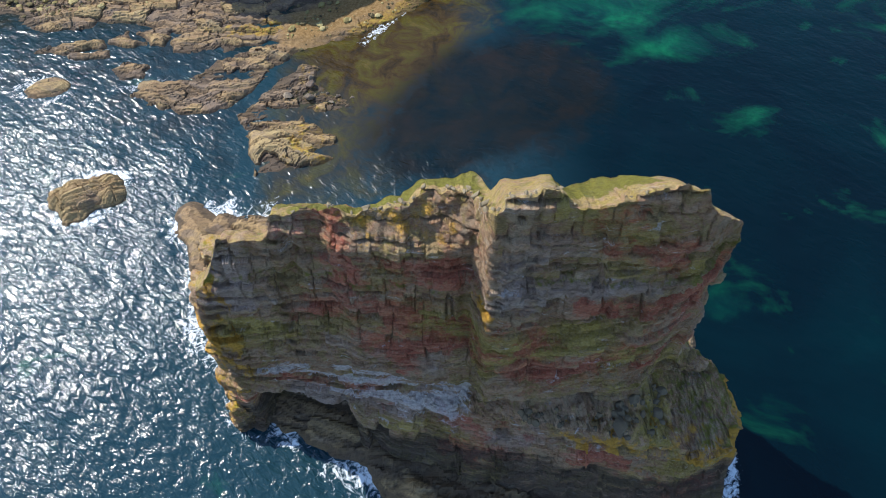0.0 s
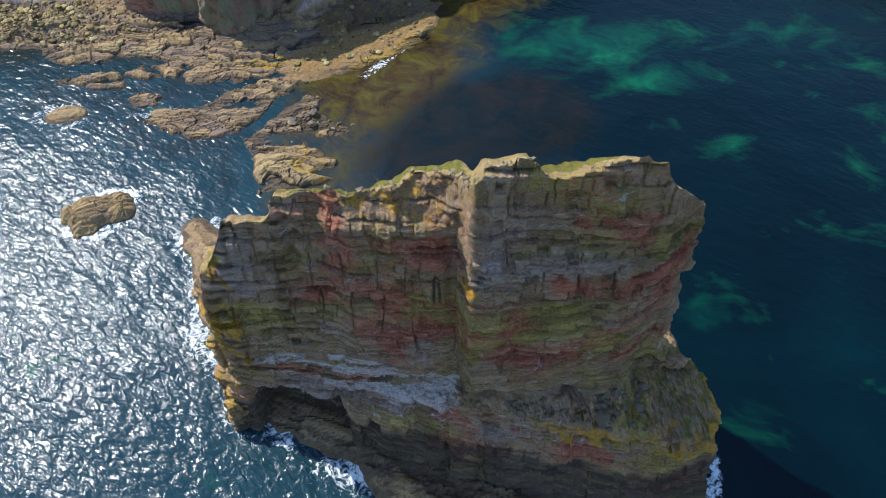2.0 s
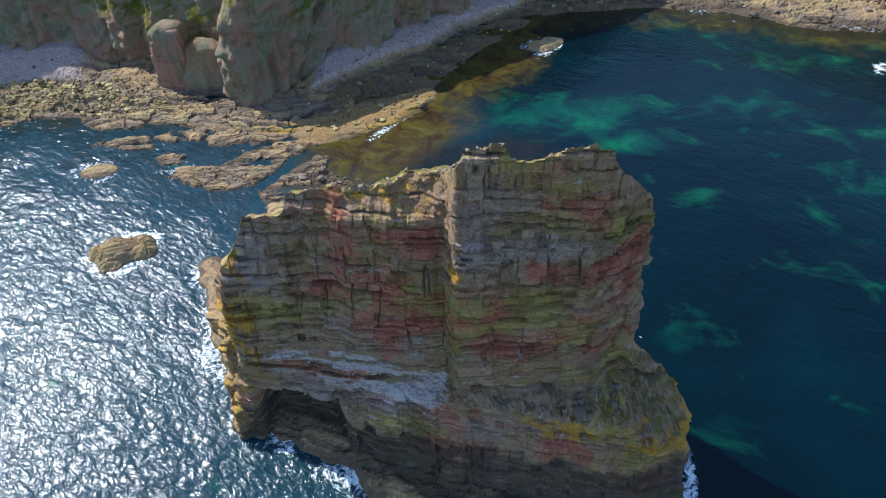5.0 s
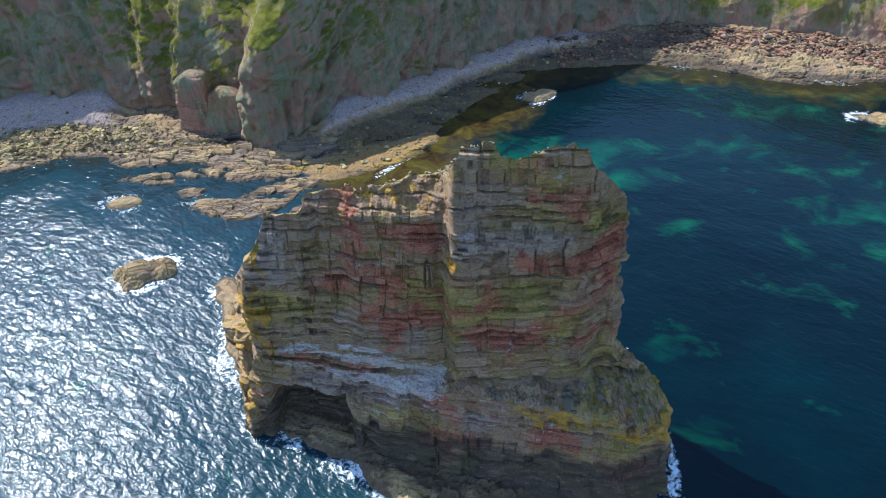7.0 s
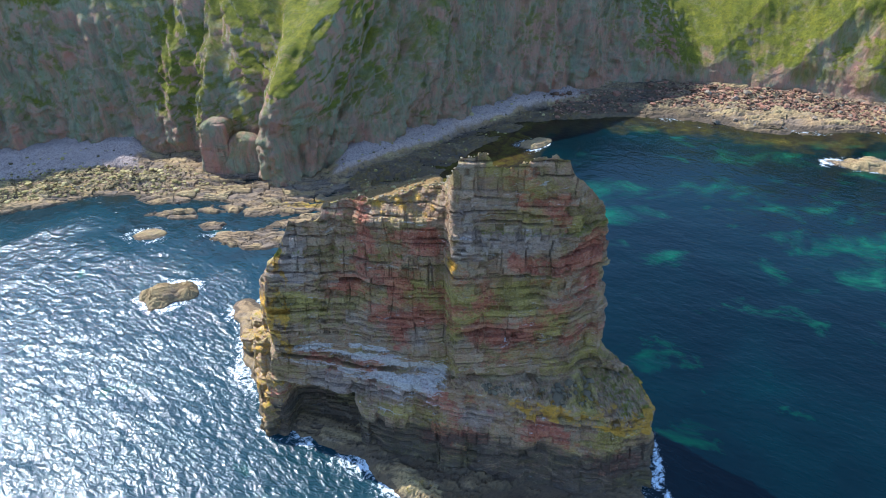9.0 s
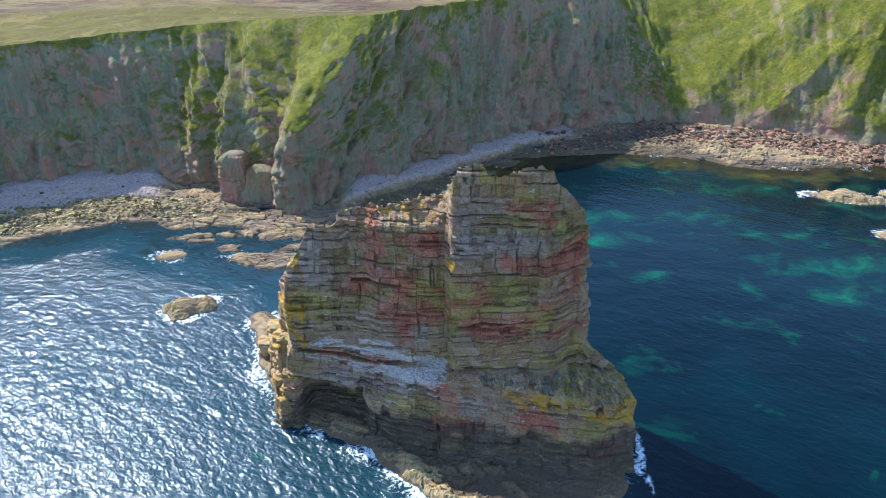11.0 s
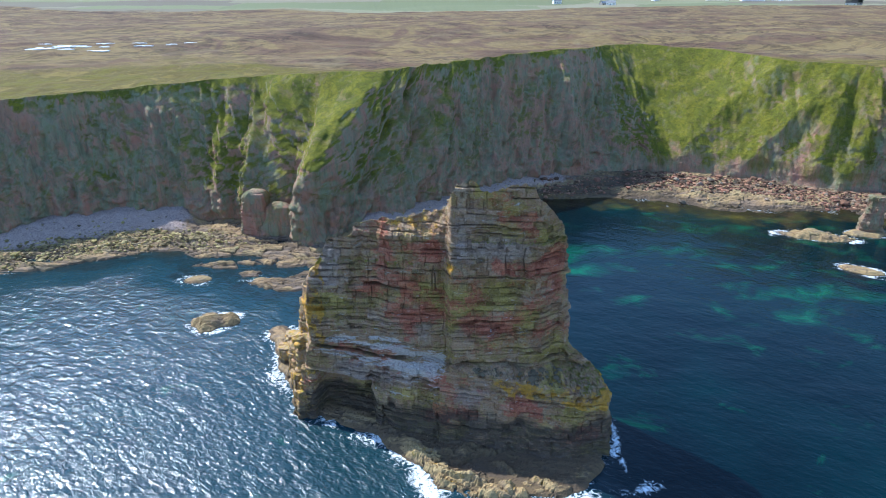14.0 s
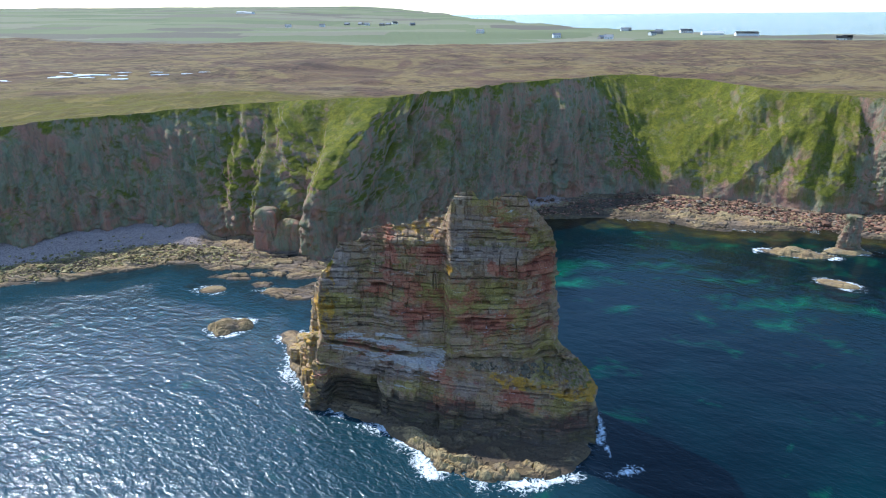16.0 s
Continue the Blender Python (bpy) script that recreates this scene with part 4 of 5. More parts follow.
    rough_b, rough_e = cells(x / 1.2 + 0.2 * z, y / 1.0 + 0.9 * z, 311)[:2]
    loose = np.clip(1.6 * shelf, 0, 1) * (q[:, None] == 0)
    z = z + loose * 0.5 * (rough_b - 0.4) * sm(0.02, 0.14, rough_e)
    blk, pit = blk * (1 - loose) + rough_b * loose, pit * (1 - loose) + 0.9 * sm(0.14, 0.03, rough_e) * loose
    front = q[:, None] == 0
    lip = np.interp(x, *LIP_Z)
    dz = z - lip
    band = 1.3 * fbm(x / 5, z / 8, 51.0, 3)
    guano = 1.0 * np.exp(-((dz - 3.3 - 0.6 * band) / 0.9) ** 2) * sm(-5, -9, x) * sm(-27, -23, x) + 1.15 * np.exp(-((dz - 2.2 - 0.5 * band) / 1.7) ** 2) * sm(2.5, 1, x) * sm(-12, -8, x) + 0.95 * np.exp(-((dz - 5.2 - 0.5 * band) / 0.6) ** 2) * sm(-7, -9, x) * sm(-17, -14, x)
    guano = guano + 0.85 * sm(-2.6, -0.6, dz) * sm(1.0, 0.4, dz) * sm(3, -1, x) * sm(-29, -26, x) + 0.45 * np.exp(-(((x + 4) / 5) ** 2 + ((z - 12) / 2) ** 2)) + 0.4 * np.exp(-(((x + 9) / 4) ** 2 + ((z - 8.5) / 0.7) ** 2))
    guano = guano + 0.3 * np.exp(-(((x - 12) / 3) ** 2 + ((z - 50) / 3.5) ** 2)) + 0.4 * np.exp(-(((x - 33) / 3) ** 2 + ((z - 10) / 1.2) ** 2)) + 0.02
    guano = guano * front
    # slot under the overhang: its shade is painted by way of pit
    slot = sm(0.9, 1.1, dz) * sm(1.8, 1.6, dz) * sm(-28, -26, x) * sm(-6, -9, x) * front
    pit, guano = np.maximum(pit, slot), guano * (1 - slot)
    ochre = (0.72 + 0.4 * fbm(x / 2.5, z / 3, 58.0, 3)) * sm(-3.2, -2.6, dz - 0.5 * fbm(x / 2, z / 4, 56.0, 2)) * sm(0.3, 0.0, dz) * sm(5, 21, x) + 0.8 * np.exp(-(((x - 2.8) / 1.3) ** 2 + ((z - 38.5) / 1.8) ** 2))
    ochre = ochre + 0.42 * rubble * sm(3, 0, x)
    # colours of the beds: each block keeps one tint, broad zones set which
    xb, zb = x + 0.45 * ds + 0.9 * fbm(x / 2.2, z / 2.2, 91.0, 4), z + 0.6 * dz0 + 0.7 * fbm(x / 2.4, z / 1.6, 92.0, 4)

    def zone(spots, broad, seed):
        w = broad * fbm(xb / 6.5, zb / 4.5, seed, 4)
        for px, pz, wx, wz, amount in spots:
            w = w + amount * np.exp(-(((xb - px) / wx) ** 2 + ((zb - pz) / wz) ** 2))
        return w
    red = 0.15 * rubble + zone([(10, 22.5, 6.5, 4, 0.75), (14, 38.3, 2.2, 1.6, 0.8), (22.5, 38, 3, 1.8, 0.7), (-11, 41, 1.3, 4.5, 0.5), (-6.5, 31.5, 2.6, 3, 0.75), (-4.5, 26, 4, 1.8, 0.7), (-3, 41, 5, 2.5, 0.45),
                                (25.5, 33, 2, 9, 0.6), (9, 33, 2, 2, 0.45), (-6, 12, 7, 3, 0.4), (12, 9, 9, 3.5, 0.5), (-3, 46.5, 7, 2, 0.1), (2, 48, 1.6, 4, -0.6), (-23, 36, 4, 8, -0.6), (12, 43, 9, 2, -0.5)], 0.55, 101.0)
    olive = zone([(12, 32, 9, 4.5, 0.6), (19, 24, 4, 5, 0.65), (2.6, 27, 1.6, 8, 0.75), (-2, 32, 4, 4.5, 0.65), (-13, 33, 3, 6, 0.35), (-24, 30, 4, 1.5, 0.75), (18, 52, 5, 2, 0.35), (9, 55, 4, 2.5, 0.3),
                  (18, 12.5, 12, 2.5, 0.15), (27, 8, 5, 2, 0.3), (-17, 47, 3, 4, -0.4), (12, 42.5, 9, 1.6, -0.7), (-23, 38, 4, 5, -0.6), (-12, 14, 12, 3, -0.5)], 0.52, 102.0)
    lilac = zone([(13, 42.4, 9, 2.0, 0.8), (-23.5, 37, 4, 6, 0.85), (-15.5, 46, 3.2, 4, 0.6), (9, 50, 6, 4, 0.3), (-13, 12, 13, 4, 0.75), (4, 10, 8, 4, 0.45), (-10, 24, 10, 3, 0.4), (5, 46, 1.6, 4, 0.5), (24, 10, 8, 4, 0.2)], 0.42, 103.0) - 0.02 - 0.8 * rubble
    ochre = np.where((a[:, None] == 0) | (x < -25.2 + 0.5 * np.sin(z)), np.maximum(ochre, (0.5 + 0.35 * fbm(x / 2, z / 4, 59.0, 3)) * sm(12, 24, z)), ochre) + 0.05
    green = 0.55 * np.exp(-((z - 45 + 0.05 * x) / 0.8) ** 2) * sm(5, 8, x) + 0.5 * np.exp(-((z - 38) / 0.9) ** 2) * sm(6, -2, x) + 0.34 * sm(-0.3, 0.2, dz) * sm(1.7, 1.2, dz) * sm(-2, 6, x)
    green = green + 0.2 * sm(8.5, 11, z) * sm(17, 15, z) * sm(27, 29, x) + np.where(q[:, None] > 0.5, 0.35, 0) + 0.35 * sm(1.5, 0.2, topz[:, None] - z)
    # wet foot of the stack; the two ledge terms paint the tower's shade
    wet_shade = np.clip(0.25 * sm(0, 0.6, dz) * sm(2.4, 1.4, dz) * sm(2, 8, x) + 0.1 * sm(9.5, 12, z) * sm(18.5, 17, z) * sm(27, 30, x) + 1.0 * sm(8.6, 4.6, z + 1.4 * fbm(x / 4, z / 4, 83.0, 3)), 0, 1)
    v = np.stack([x, y, z], -1)
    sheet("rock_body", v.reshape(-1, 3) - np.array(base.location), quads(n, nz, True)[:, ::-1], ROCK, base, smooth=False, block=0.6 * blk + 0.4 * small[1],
                 pit=np.clip(pit + 0.25 * small[2], 0, 1), guano=guano, ochre=ochre, green=green, wet_shade=wet_shade + 0 * x, red=red, olive=olive, lilac=lilac)
    # turf on the crest, between the two upper rims
    m = 60
    fr, bk = v[:nf, -1], v[nf + ns:nf + ns + nb, -1][::-1]
    xi = af
    bk = np.stack([np.interp(xi, np.linspace(0, 1, nb), bk[:, i]) for i in range(3)], -1)
    w = np.linspace(0, 1, m)[None, :, None]
    cap = fr[:, None] * (1 - w) + bk[:, None] * w
    even = np.convolve(np.pad(fr[:, 2], 12, mode="edge"), np.ones(25) / 25, "valid")
    cap[..., 2] += (even - fr[:, 2])[:, None] * ((1 - w[..., 0]) - (1 - w[..., 0]) ** 6)
    hump = np.sin(np.pi * w[..., 0]) ** 0.7
    cx = cap[..., 0]
    cap[..., 2] += hump * (0.05 + 0.2 * np.exp(-((cx - 14) / 2.2) ** 2) * w[..., 0] + 0.2 * fbm(cx / 1.5, cap[..., 1] / 1.5, 5.0, 4))
    bare = np.clip(1.0 - 0.9 * sm(-18, -13, cx) + 0.9 * sm(15.5, 18, cx) + 0.7 * sm(3, 5, cx) * sm(10, 7.5, cx) + 0.5 * sm(0.12, 0.02, w[..., 0]) + 0.6 * np.exp(-((cx - 3.0) / 1.3) ** 2) + 0.8 * sm(0.55, 0.3, w[..., 0] + 0.12 * fbm(cx / 1.5, w[..., 0] * 4, 6.0, 3)) * (sm(8, 10, cx) * sm(17.5, 15.5, cx) + sm(-13, -10, cx) * sm(2, 0, cx)), 0, 1)
    cap[..., 2] -= 0.04
    z0 = 0 * cx
    sheet("grass_cap", cap.reshape(-1, 3) - np.array(base.location), quads(nf, m)[:, ::-1], ROCK, base, "short green turf on the crest", block=z0 + 0.7, pit=z0, guano=z0, ochre=z0 + 0.2 * bare, green=1.3 - 1.15 * bare, wet_shade=z0, red=z0 - 1, olive=z0 + 0.3, lilac=z0 - 1)
    make_crest(fr)
    make_skirt(base)
    steps = [(-30.2, 31.2, 2.6, 2.2, 12, 11), (-31.8, 29.0, 2.2, 1.8, 6.5, 12), (-31.0, 35.0, 3.0, 2.6, 18, 13), (-30.0, 39.5, 3.6, 3.0, 26, 14), (-34.0, 41.0, 3.0, 2.6, 14, 15),
             (-36.5, 45.5, 3.2, 3.0, 9, 16), (-34.0, 50.0, 4.0, 3.5, 12, 17), (-40.5, 50.5, 3.2, 2.8, 5.5, 18), (-33.5, 33.5, 2.0, 2.0, 9, 19), (-40.0, 57.0, 4.5, 3.5, 5.0, 20)]
    for cx, cy, rx, ry, hh, seed in steps:
        make_pillar("buttress", "", cx, cy, rx, ry, hh, seed, 0.62, parent=base, ochre=0.5)
    return tagged(base, "tall sea stack of bedded red and grey sandstone with grassy crest", "sea stack")


def make_crest(rim):
    """Loose angular blocks along the upper edge."""
    r = random.Random(40)
    kinds = [tagged(part("boulder", boulder_mesh(i + 60), CREST), "weathered tan block perched on the crest of the stack", "boulder", "blocks along the crest") for i in range(3)]
    for n in range(48):
        p = rim[r.randrange(110, len(rim) - 110)]
        size = 0.22 * math.exp(r.gauss(0, 0.35))
        m = pose(p[0], p[1] + r.uniform(0.1, 0.6), p[2] - 0.15 * size, r.uniform(-25, 25), r.uniform(-25, 25), r.uniform(0, 360)) @ Matrix.Diagonal((size * 1.4, size, size, 1))
        o = kinds[n] if n < 3 else copy_thing(kinds[n % 3], m)
        o.matrix_world = m


def skirt_height(x, y):
    """Low ledges round the stack's foot: the wave-cut slab in front and the stepped spur behind."""
    d = sdist(x, y, STACK_FOOT) + 1.1 * fbm(x / 6, y / 6, 13.0) + 0.5 * fbm(x / 2, y / 2, 14.0)
    ridge = sm(-9, -4, x) * sm(27, 20, x) * sm(24, 18, y)
    h = np.interp(d, [-6, -1, 0.2, 1.2, 3.2, 5.5, 14], [-3, -1, 0.2, 0.9, 1.1, 0.6, 0.9]) + ridge * np.interp(d, [0, 1, 3, 4.6, 6], [0, 0.7, 1.1, 0.6, 0])
    t = np.clip(((x + 28) * -18 + (y - 38) * 26) / (18 ** 2 + 26 ** 2), 0, 1.1)
    off = np.hypot(x + 28 + 18 * t, y - 38 - 26 * t)
    crest = np.interp(t, [0, 0.2, 0.45, 0.7, 1.1], [9, 7, 5, 3, 1.5])
    h = np.maximum(h, crest - off * np.interp(t, [0, 0.4, 1], [3.2, 2.0, 0.5]))
    slab, blk, pit = slabs(x, y, 37, -0.35, 10.0, 2.2)
    h = h + slab * sm(-0.5, 1.2, h) * (0.65 + 0.75 * ridge) + ridge * sm(0, 1, d) * (0.5 * fbm(x / 1.6, y / 1.1, 15.0, 3) + 0.7 * np.minimum(fbm(x / 5, y / 3, 16.0, 3), 0.1))
    return np.where(d > 1.2, np.maximum(h, 0.35), h), blk, pit, d, ridge * sm(6.0, 4.0, d)


def make_skirt(base):
    xs, ys = np.arange(-58, 44, 0.33), np.arange(-3, 74, 0.33)
    x, y = np.meshgrid(xs, ys, indexing="ij")
    h, blk, pit, d, ridge = skirt_height(x, y)
    v = np.stack([x, y, h], -1).reshape(-1, 3)
    f = quads(len(xs), len(ys))
    keep = h.ravel()[f].max(1) > -0.6
    # inner ledge: wet rock plus painted stack shade; sunlit outer strip painted paler
    v, f, at = kept(v, f, keep, dict(block=0.45 + 0.35 * blk + 0.3 * ridge, pit=pit * 0.8, pebble=0 * x, weed=0.35 * ridge, wet_shade=np.clip(sm(0.9, 0.1, h) + (1.0 * sm(3.8, 6.0, d) + 0.3 * fbm(x / 5, y / 3, 66.0, 3) + 0.8 * sm(21, 26, x) + 0.7 * sm(-5, -9, x)) * sm(-34, -30, x) * sm(30, 24, y), 0, 1)))
    sheet("wave_cut_ledge", v - np.array(base.location), f, SHORE, base, "low tan rock ledge washed by surf", smooth=False, **at)


def make_pillar(name, label, cx, cy, rx, ry, height, seed, top=0.75, category="sea stack", parent=None, ochre=0.1, dome=0.03, beds=0.8, material=None):
    """A free-standing rock pillar with bedding and a rounded head."""
    nu, nv = 140, 110
    a = np.linspace(0, 2 * np.pi, nu, endpoint=False)[:, None]
    k = np.linspace(0, 1, nv)[None, :]
    body, head = np.minimum(k / 0.85, 1), np.clip((k - 0.85) / 0.15, 0, 1)
    turn = seed * 0.7
    square = (np.abs(np.cos(a - turn)) ** 4 + np.abs(np.sin(a - turn)) ** 4) ** -0.25
    z = -1.5 + (height * (1 - dome) + 1.5) * body + dome * height * np.sin(head * np.pi / 2)
    z = z + 0.12 * head * rx * np.cos(a + seed) * (1 - head)
    r = square * (1 - (1 - top) * body ** 1.4) * np.clip(1 - head ** (2.5 if dome > 0.1 else 1.0), 0, 1)
    rel, blk, pit = bedding(a * (rx + ry) / 2 + seed * 13, z, seed)[:3]
    bump = (1 + 0.22 * fbm(np.cos(a) * 1.5 + seed, np.sin(a) * 1.5, z / 9, 3)) * r + rel * beds / max(rx, ry) * np.minimum(r * 2, 1)
    x, y = rx * np.cos(a) * bump, ry * np.sin(a) * bump
    o = 0 * x
    ob = sheet(name, np.stack([x, y, z + o], -1).reshape(-1, 3), quads(nu, nv, True), material or ROCK, smooth=False, grass=0.45 * sm(0.5, 0.95, k) + o, block=blk, pit=pit, guano=o, ochre=o + ochre, green=0.35 * sm(0.82, 0.9, k) + 0.1 + o, wet_shade=sm(5, 0.5, z) + 0.15 + o, red=o - 0.5, olive=o + 0.2, lilac=o)
    ob.location = (cx, cy, 0)
    if parent:
        ob.parent, ob.location = parent, (cx - parent.location.x, cy - parent.location.y, 0)
        return ob
    return tagged(ob, label, category)


def make_skerry(cx, cy, rx, ry, a, height, label):
    n = 110
    xs = np.linspace(-1.35, 1.35, n)
    gx, gy = np.meshgrid(xs, xs, indexing="ij")
    u, v = gx * rx, gy * ry
    d = (1 - np.hypot(gx, gy)) + 0.28 * fbm(u / 4 + cx, v / 4 + cy, 3.0, 4)
    h = np.interp(d, [-0.6, 0, 0.15, 0.45, 1.2], [-1.5, -0.1, 0.35 * height, 0.85 * height, height])
    slab, blk, pit = slabs(u + cx, v + cy, 53, 0.2, 4.5, 1.6)
    h = h + sm(-0.1, 0.25, d) * 0.24 * height * slab
    vv = np.stack([u, v, h], -1).reshape(-1, 3)
    ff = quads(n, n)
    keep = h.ravel()[ff].max(1) > -0.5
    vv, ff, at = kept(vv, ff, keep, dict(block=0.55 + 0.45 * blk, pit=0.45 * pit, pebble=0 * u, weed=0.12 + 0 * u, wet_shade=0.9 * sm(0.5, 0.05, h)))
    ob = sheet("skerry", vv, ff, SHORE, smooth=False, **at)
    ob.location, ob.rotation_euler = (cx, cy, 0), (0, 0, radians(a))
    return tagged(ob, label, "rock", "skerries")


# ---- boulders ----
def boulder_mesh(seed, sub=2):
    bm = bmesh.new()
    bmesh.ops.create_icosphere(bm, subdivisions=sub, radius=1.0)
    r = random.Random(seed)
    planes = [(Vector((r.uniform(-1, 1), r.uniform(-1, 1), r.uniform(-1, 1))).normalized(), r.uniform(0.38, 0.7)) for _ in range(11)]
    for v in bm.verts:
        for n, dd in planes:
            over = v.co.dot(n) - dd
            if over > 0:
                v.co -= n * over
        v.co *= 1 + 0.06 * noise.noise(v.co * 2.5 + Vector((seed, 0, 0)))
        v.co.z *= 0.72
    return bm


def scatter(count, pick, size, seed):
    r = random.Random(seed)
    out = []
    while len(out) < count:
        x, y = pick(r)
        out.append((x, y, size * math.exp(r.gauss(0, 0.38)), r.uniform(0, 360)))
    return out


def make_boulders():
    kinds = []
    for i in range(5):
        ob = part("boulder", boulder_mesh(i + 1), BOULDER)
        kinds.append(tagged(ob, "angular grey sandstone boulder lying on the shore", "boulder", "boulders on the shore"))
    r = random.Random(3)
    spots = scatter(12, lambda q: (q.gauss(-26, 3.0), q.gauss(97.5, 2.2)), 0.85, 6) + scatter(16, lambda q: (q.uniform(-24, -10), q.uniform(90, 112)), 0.7, 1) + scatter(60, lambda q: (q.uniform(95, 205), q.uniform(172, 205)), 1.0, 2) + scatter(24, lambda q: (q.uniform(-160, -80), q.uniform(108, 135)), 0.6, 4)
    xs, ys = np.array([s[0] for s in spots]), np.array([s[1] for s in spots])
    hs, _, _, _, _, cl = shore_height(xs, ys)
    first = set()
    for (x, y, size, turn), h, c in zip(spots, hs, cl):
        if c < 2 or h < -0.75:
            continue
        i = r.randrange(5)
        m = pose(x, y, h + 0.28 * size, r.uniform(-15, 15), r.uniform(-15, 15), turn) @ Matrix.Diagonal((size * r.uniform(0.8, 1.4), size, size, 1))
        if i not in first:
            first.add(i)
            kinds[i].matrix_world = m
        else:
            o = copy_thing(kinds[i], m)
            o.matrix_world = m


def make_ledge_blocks():
    r = random.Random(21)
    zs = np.linspace(11.5, 19, 90)
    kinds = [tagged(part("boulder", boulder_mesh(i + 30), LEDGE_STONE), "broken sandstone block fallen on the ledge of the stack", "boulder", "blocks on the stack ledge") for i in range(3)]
    used = set()
    for n in range(64):
        x = r.uniform(8, 27) if n % 3 else r.uniform(20, 28)
        f = stack_front(np.full(90, x), zs)[0]
        y = r.uniform(float(f[0]) + 1.2, float(f[-1]) - 0.6)
        z = float(np.interp(y, np.maximum.accumulate(f), zs)) - max(0, x - 29) * 0.35
        size = 0.4 * math.exp(r.gauss(0, 0.35)) * (1.35 if n % 9 == 0 else 1)
        m = pose(x, y, z + 0.1 * size, r.uniform(-20, 20), r.uniform(-20, 20), r.uniform(0, 360)) @ Matrix.Diagonal((size * 1.2, size, size, 1))
        i = n % 3
        o = kinds[i] if i not in used else copy_thing(kinds[i], m)
        used.add(i)
        o.matrix_world = m


def make_cobbles():
    """Cobble and small boulder beaches under the cliffs: one body of loose stones."""
    ico = bmesh.new()
    bmesh.ops.create_icosphere(ico, subdivisions=1, radius=1.0)
    tv = np.array([v.co[:] for v in ico.verts])
    tf = np.array([[v.index for v in f.verts] for f in ico.faces])
    ico.free()
    g = np.random.default_rng(4)
    n = 16000
    x = np.concatenate([g.uniform(-205, -62, n), g.uniform(40, 225, n), g.uniform(-40, 45, n // 3)])
    y = np.concatenate([g.uniform(85, 150, n), g.uniform(160, 222, n), g.uniform(108, 205, n // 3)])
    h, _, _, pebble, d, cl = shore_height(x, y)
    dens = 0.4 * gravel_spit(x, y) + np.where(x < -60, sm(2, 9, d) * sm(9, 14, cl) * sm(-60, -100, x + 0.5 * (y - 110)) + 0.04 * sm(2, 6, d), 0) + np.where(x > 40, sm(26, 18, cl) * sm(0, 5, d) * (0.35 + 0.65 * sm(75, 110, x)), 0) + np.where((x > -40) & (x < 40), 0.12 * sm(-2, 4, d), 0)
    keep = (g.uniform(0, 1, len(x)) < dens) & (cl > 1.5) & (h > -0.3)
    x, y, h, m = x[keep], y[keep], h[keep], keep.sum()
    size = 0.30 * np.exp(g.normal(0, 0.5, m)) * np.where(x > 40, 1.35, 1.0)
    jit = g.uniform(0.75, 1.2, (m, len(tv), 1))
    a = g.uniform(0, 6.28, m)
    p = tv[None] * jit * size[:, None, None] * np.stack([g.uniform(0.8, 1.5, m), np.ones(m), g.uniform(0.5, 0.8, m)], -1)[:, None]
    c, s = np.cos(a)[:, None], np.sin(a)[:, None]
    p = np.stack([p[..., 0] * c - p[..., 1] * s, p[..., 0] * s + p[..., 1] * c, p[..., 2]], -1)
    p += np.stack([x, y, h + 0.15 * size], -1)[:, None]
    for pick, material, label in ((x > 40, COBBLE, "loose reddish-brown cobbles and boulders under the far cliff"), (x <= 40, MOSSY, "loose cobbles, yellow-green with weed, on the beach")):
        n = pick.sum()
        f = tf[None] + (np.arange(n) * len(tv))[:, None, None]
        tagged(sheet("cobbles", p[pick].reshape(-1, 3), f.reshape(-1, 3), material, smooth=False), label, "cobbles", kind="stuff")


# ---- far things ----
def box(bm, x0, y0, z0, x1, y1, z1):
    vs = [bm.verts.new(p) for p in ((x0, y0, z0), (x1, y0, z0), (x1, y1, z0), (x0, y1, z0), (x0, y0, z1), (x1, y0, z1), (x1, y1, z1), (x0, y1, z1))]
    for q in ((3, 2, 1, 0), (4, 5, 6, 7), (0, 1, 5, 4), (1, 2, 6, 5), (2, 3, 7, 6), (3, 0, 4, 7)):
        bm.faces.new([vs[i] for i in q])


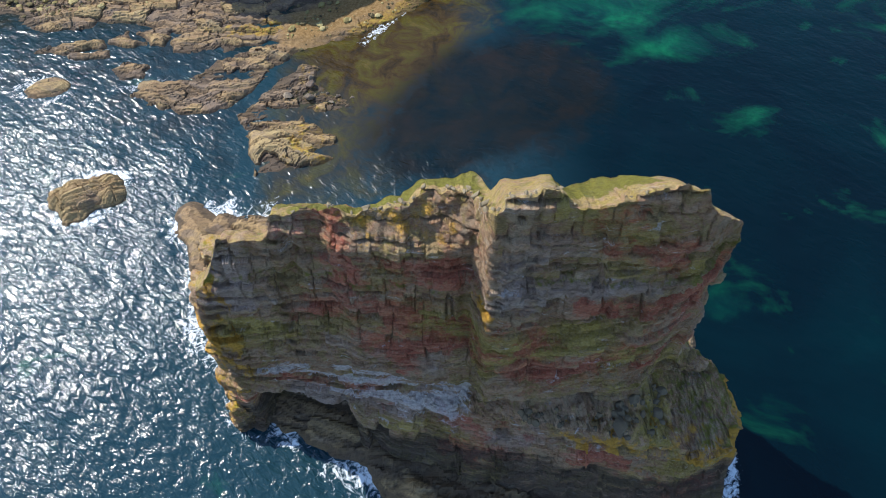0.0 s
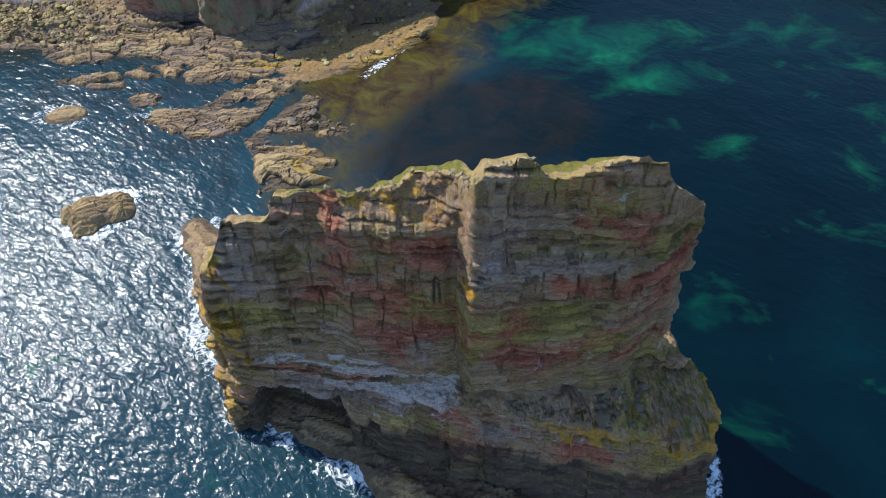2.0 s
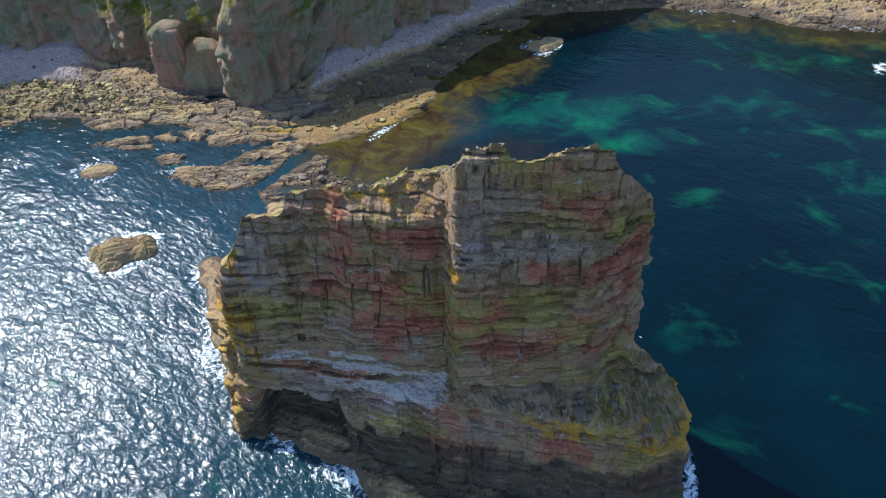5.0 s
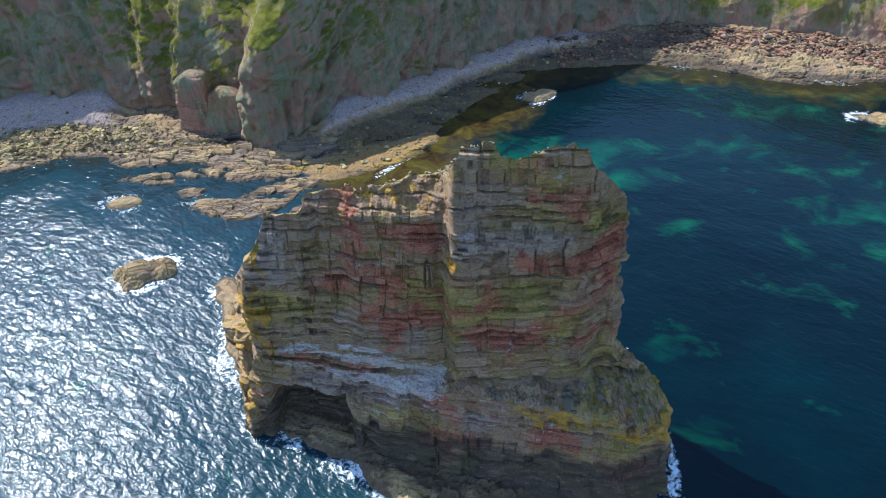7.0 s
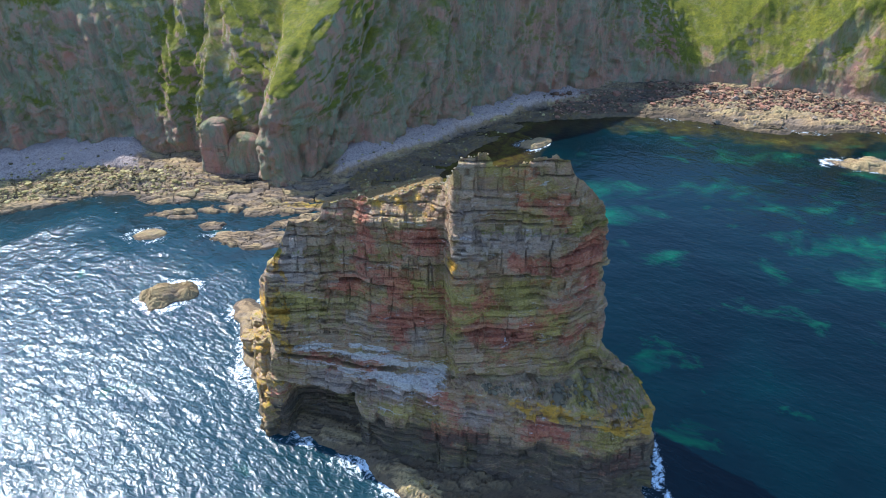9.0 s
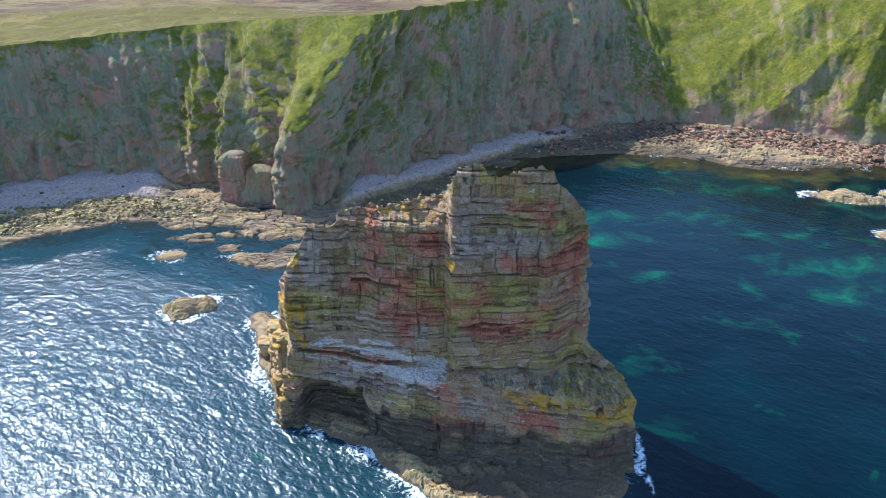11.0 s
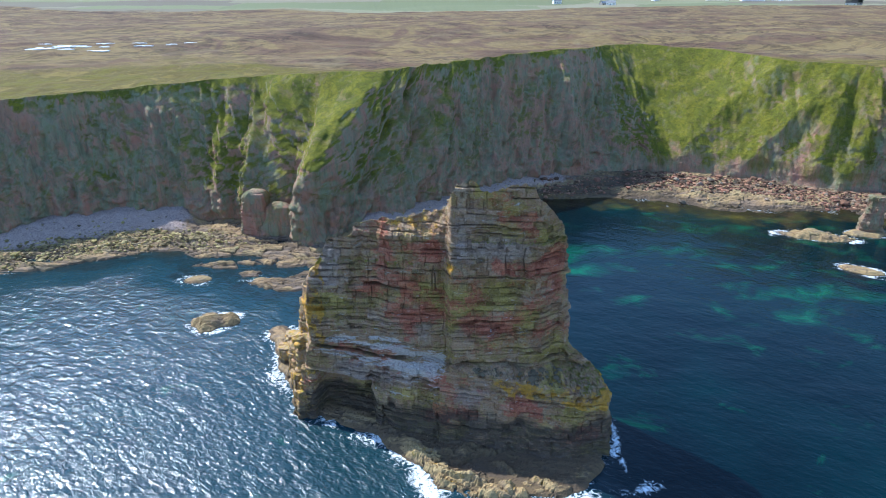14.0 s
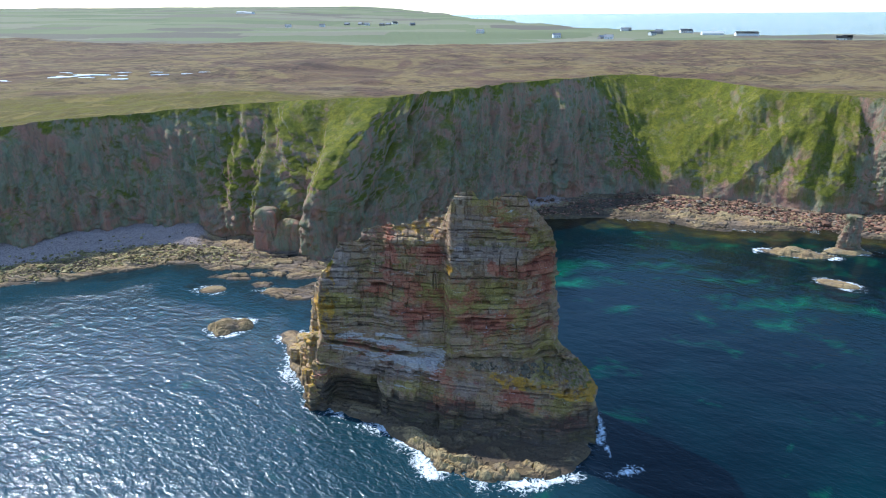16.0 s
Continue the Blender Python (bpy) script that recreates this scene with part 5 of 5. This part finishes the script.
def make_house(length, depth, eaves, ridge, wall, label, category="house"):
    base = new("farmhouse" if category == "house" else "barn")
    bm = bmesh.new()
    box(bm, -length / 2, -depth / 2, -1.5, length / 2, depth / 2, eaves)
    for sx in (-1, 1):
        x = sx * length / 2
        bm.faces.new([bm.verts.new(p) for p in ((x, -depth / 2, eaves), (x, depth / 2, eaves), (x, 0, ridge))])
    part("wall", bm, wall, base)
    bm = bmesh.new()
    for sy in (-1, 1):
        lo = [bm.verts.new((sx * (length / 2 + 0.3), sy * (depth / 2 + 0.4), eaves - 0.2)) for sx in (-1, 1)]
        hi = [bm.verts.new((sx * (length / 2 + 0.3), 0, ridge + 0.15)) for sx in (1, -1)]
        bm.faces.new(lo + hi)
    bmesh.ops.solidify(bm, geom=bm.faces[:], thickness=0.25)
    part("roof", bm, SLATE if category == "house" else TIN, base)
    if category == "house":
        for sx in (-1, 1):
            bm = bmesh.new()
            box(bm, sx * length / 2 - sx * 0.7 - 0.5, -0.4, ridge - 0.6, sx * length / 2 - sx * 0.7 + 0.5, 0.4, ridge + 1.1)
            part("chimney", bm, STONE_WALL, base)
        for fx in (-0.3, 0.3):
            bm = bmesh.new()
            box(bm, fx * length - 0.6, -depth / 2 - 0.06, 0.9, fx * length + 0.6, -depth / 2 + 0.1, 2.2)
            part("window", bm, PANE, base)
        bm = bmesh.new()
        box(bm, -0.55, -depth / 2 - 0.06, -0.2, 0.55, -depth / 2 + 0.1, 2.0)
        part("door", bm, STONE_WALL, base)
    return tagged(base, label, category, "farms on the far fields")


def make_far(mx, my, mz):
    pts = np.stack([mx.ravel(), my.ravel()], -1)

    def ground(x, y):
        return float(mz.ravel()[np.argmin(((pts - (x, y)) ** 2).sum(1))])
    kinds = [make_house(13, 7, 3.2, 6.2, RENDER_WALL, "small whitewashed farmhouse with slate roof among far fields"),
             make_house(12, 7, 3.0, 6.0, STONE_WALL, "grey stone farmhouse with slate roof among far fields"),
             make_house(34, 11, 3.6, 6.4, RENDER_WALL, "long pale farm shed with grey roof among far fields", "barn")]
    spots = [(215, 955, 0), (210, 985, 1), (18, 1100, 0), (143, 1025, 0), (500, 830, 0), (515, 845, 1), (305, 1050, 0), (320, 1065, 1), (377, 1120, 0), (400, 1040, 2), (440, 1000, 2),
             (278, 1140, 0), (-202, 1560, 1), (-190, 1590, 0), (-215, 1540, 1), (-255, 1560, 0), (-275, 1590, 1), (-300, 1540, 1), (-343, 1460, 0), (-138, 1500, 1), (-406, 1400, 0),
             (-720, 2100, 2), (-760, 2140, 2), (390, 1130, 0), (285, 1145, 1)]
    used = set()
    r = random.Random(8)
    for x, y, i in spots:
        m = pose(x, y, ground(x, y), 0, 0, r.uniform(-35, 35))
        if i in used:
            copy_thing(kinds[i], m)
        else:
            used.add(i)
            kinds[i].matrix_world = m
    # pools on the moor
    for cx, cy, rx, ry, seed in [(-264, 322, 11, 2.6, 1), (-252, 333, 12, 2.4, 2), (-292, 296, 7, 1.8, 3), (-222, 312, 5, 1.6, 4), (-236, 346, 4, 1.2, 5), (-205, 336, 4, 1.2, 6), (-190, 344, 3, 1.2, 7), (-275, 345, 4, 1.2, 8), (-228, 330, 3, 1, 9), (-214, 350, 3, 1, 10), (-246, 318, 4, 1.2, 11), (-180, 352, 3, 0.9, 12)]:
        a = np.linspace(0, 2 * np.pi, 72, endpoint=False)
        rr = 0.85 + 0.9 * fbm(np.cos(a) * 2.4 + seed * 5, np.sin(a) * 2.4, seed, 4)
        rr = np.clip(rr, 0.25, 1.5)
        px, py = cx + rx * rr * np.cos(a) + 0.6 * ry * np.cos(3 * a), cy + 1.7 * ry * rr * np.sin(a)
        zs = max(ground(cx + dx, cy + dy) for dx in (-rx, 0, rx) for dy in (-ry, 0, ry))
        bm = bmesh.new()
        lo = [bm.verts.new((x, y, zs - 2.0)) for x, y in zip(px, py)]
        hi = [bm.verts.new((x, y, zs + 0.1)) for x, y in zip(px, py)]
        bm.faces.new(hi)
        for i in range(72):
            bm.faces.new((lo[i], lo[(i + 1) % 72], hi[(i + 1) % 72], hi[i]))
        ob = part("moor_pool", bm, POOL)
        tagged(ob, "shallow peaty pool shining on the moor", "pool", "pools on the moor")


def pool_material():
    # pale base colour paints in the bright sky glare on the water
    k = Mat("pool_sky_glare")
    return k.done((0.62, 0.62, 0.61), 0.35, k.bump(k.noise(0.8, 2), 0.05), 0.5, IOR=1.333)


POOL = pool_material()
make_sea()
make_shore()
moor_xyz = make_cliff_and_moor()
make_stack()
make_pillar("rock_knob", "rounded rock knob standing before the cliff foot", -76, 141.5, 5.6, 5.2, 18, 2, 0.85, category="rock", dome=0.35, beds=0.35, material=CLIFF)
make_pillar("rock_knob", "low rock saddle joining a knob to the cliff foot", -67.0, 141.0, 8.8, 5.8, 13, 9, 0.7, category="rock", dome=0.45, beds=0.35, material=CLIFF)
make_pillar("rock_pillar", "small slender sea stack beside the far shore", 161, 146, 4.4, 3.6, 15, 4, 0.55, material=CLIFF)
for i, s in enumerate(SKERRIES):
    make_skerry(*s, "tan bedded rock skerry awash in the sea" if i else "low tan rock islet ringed by white surf")
make_boulders()
make_ledge_blocks()
make_cobbles()
make_far(*moor_xyz)
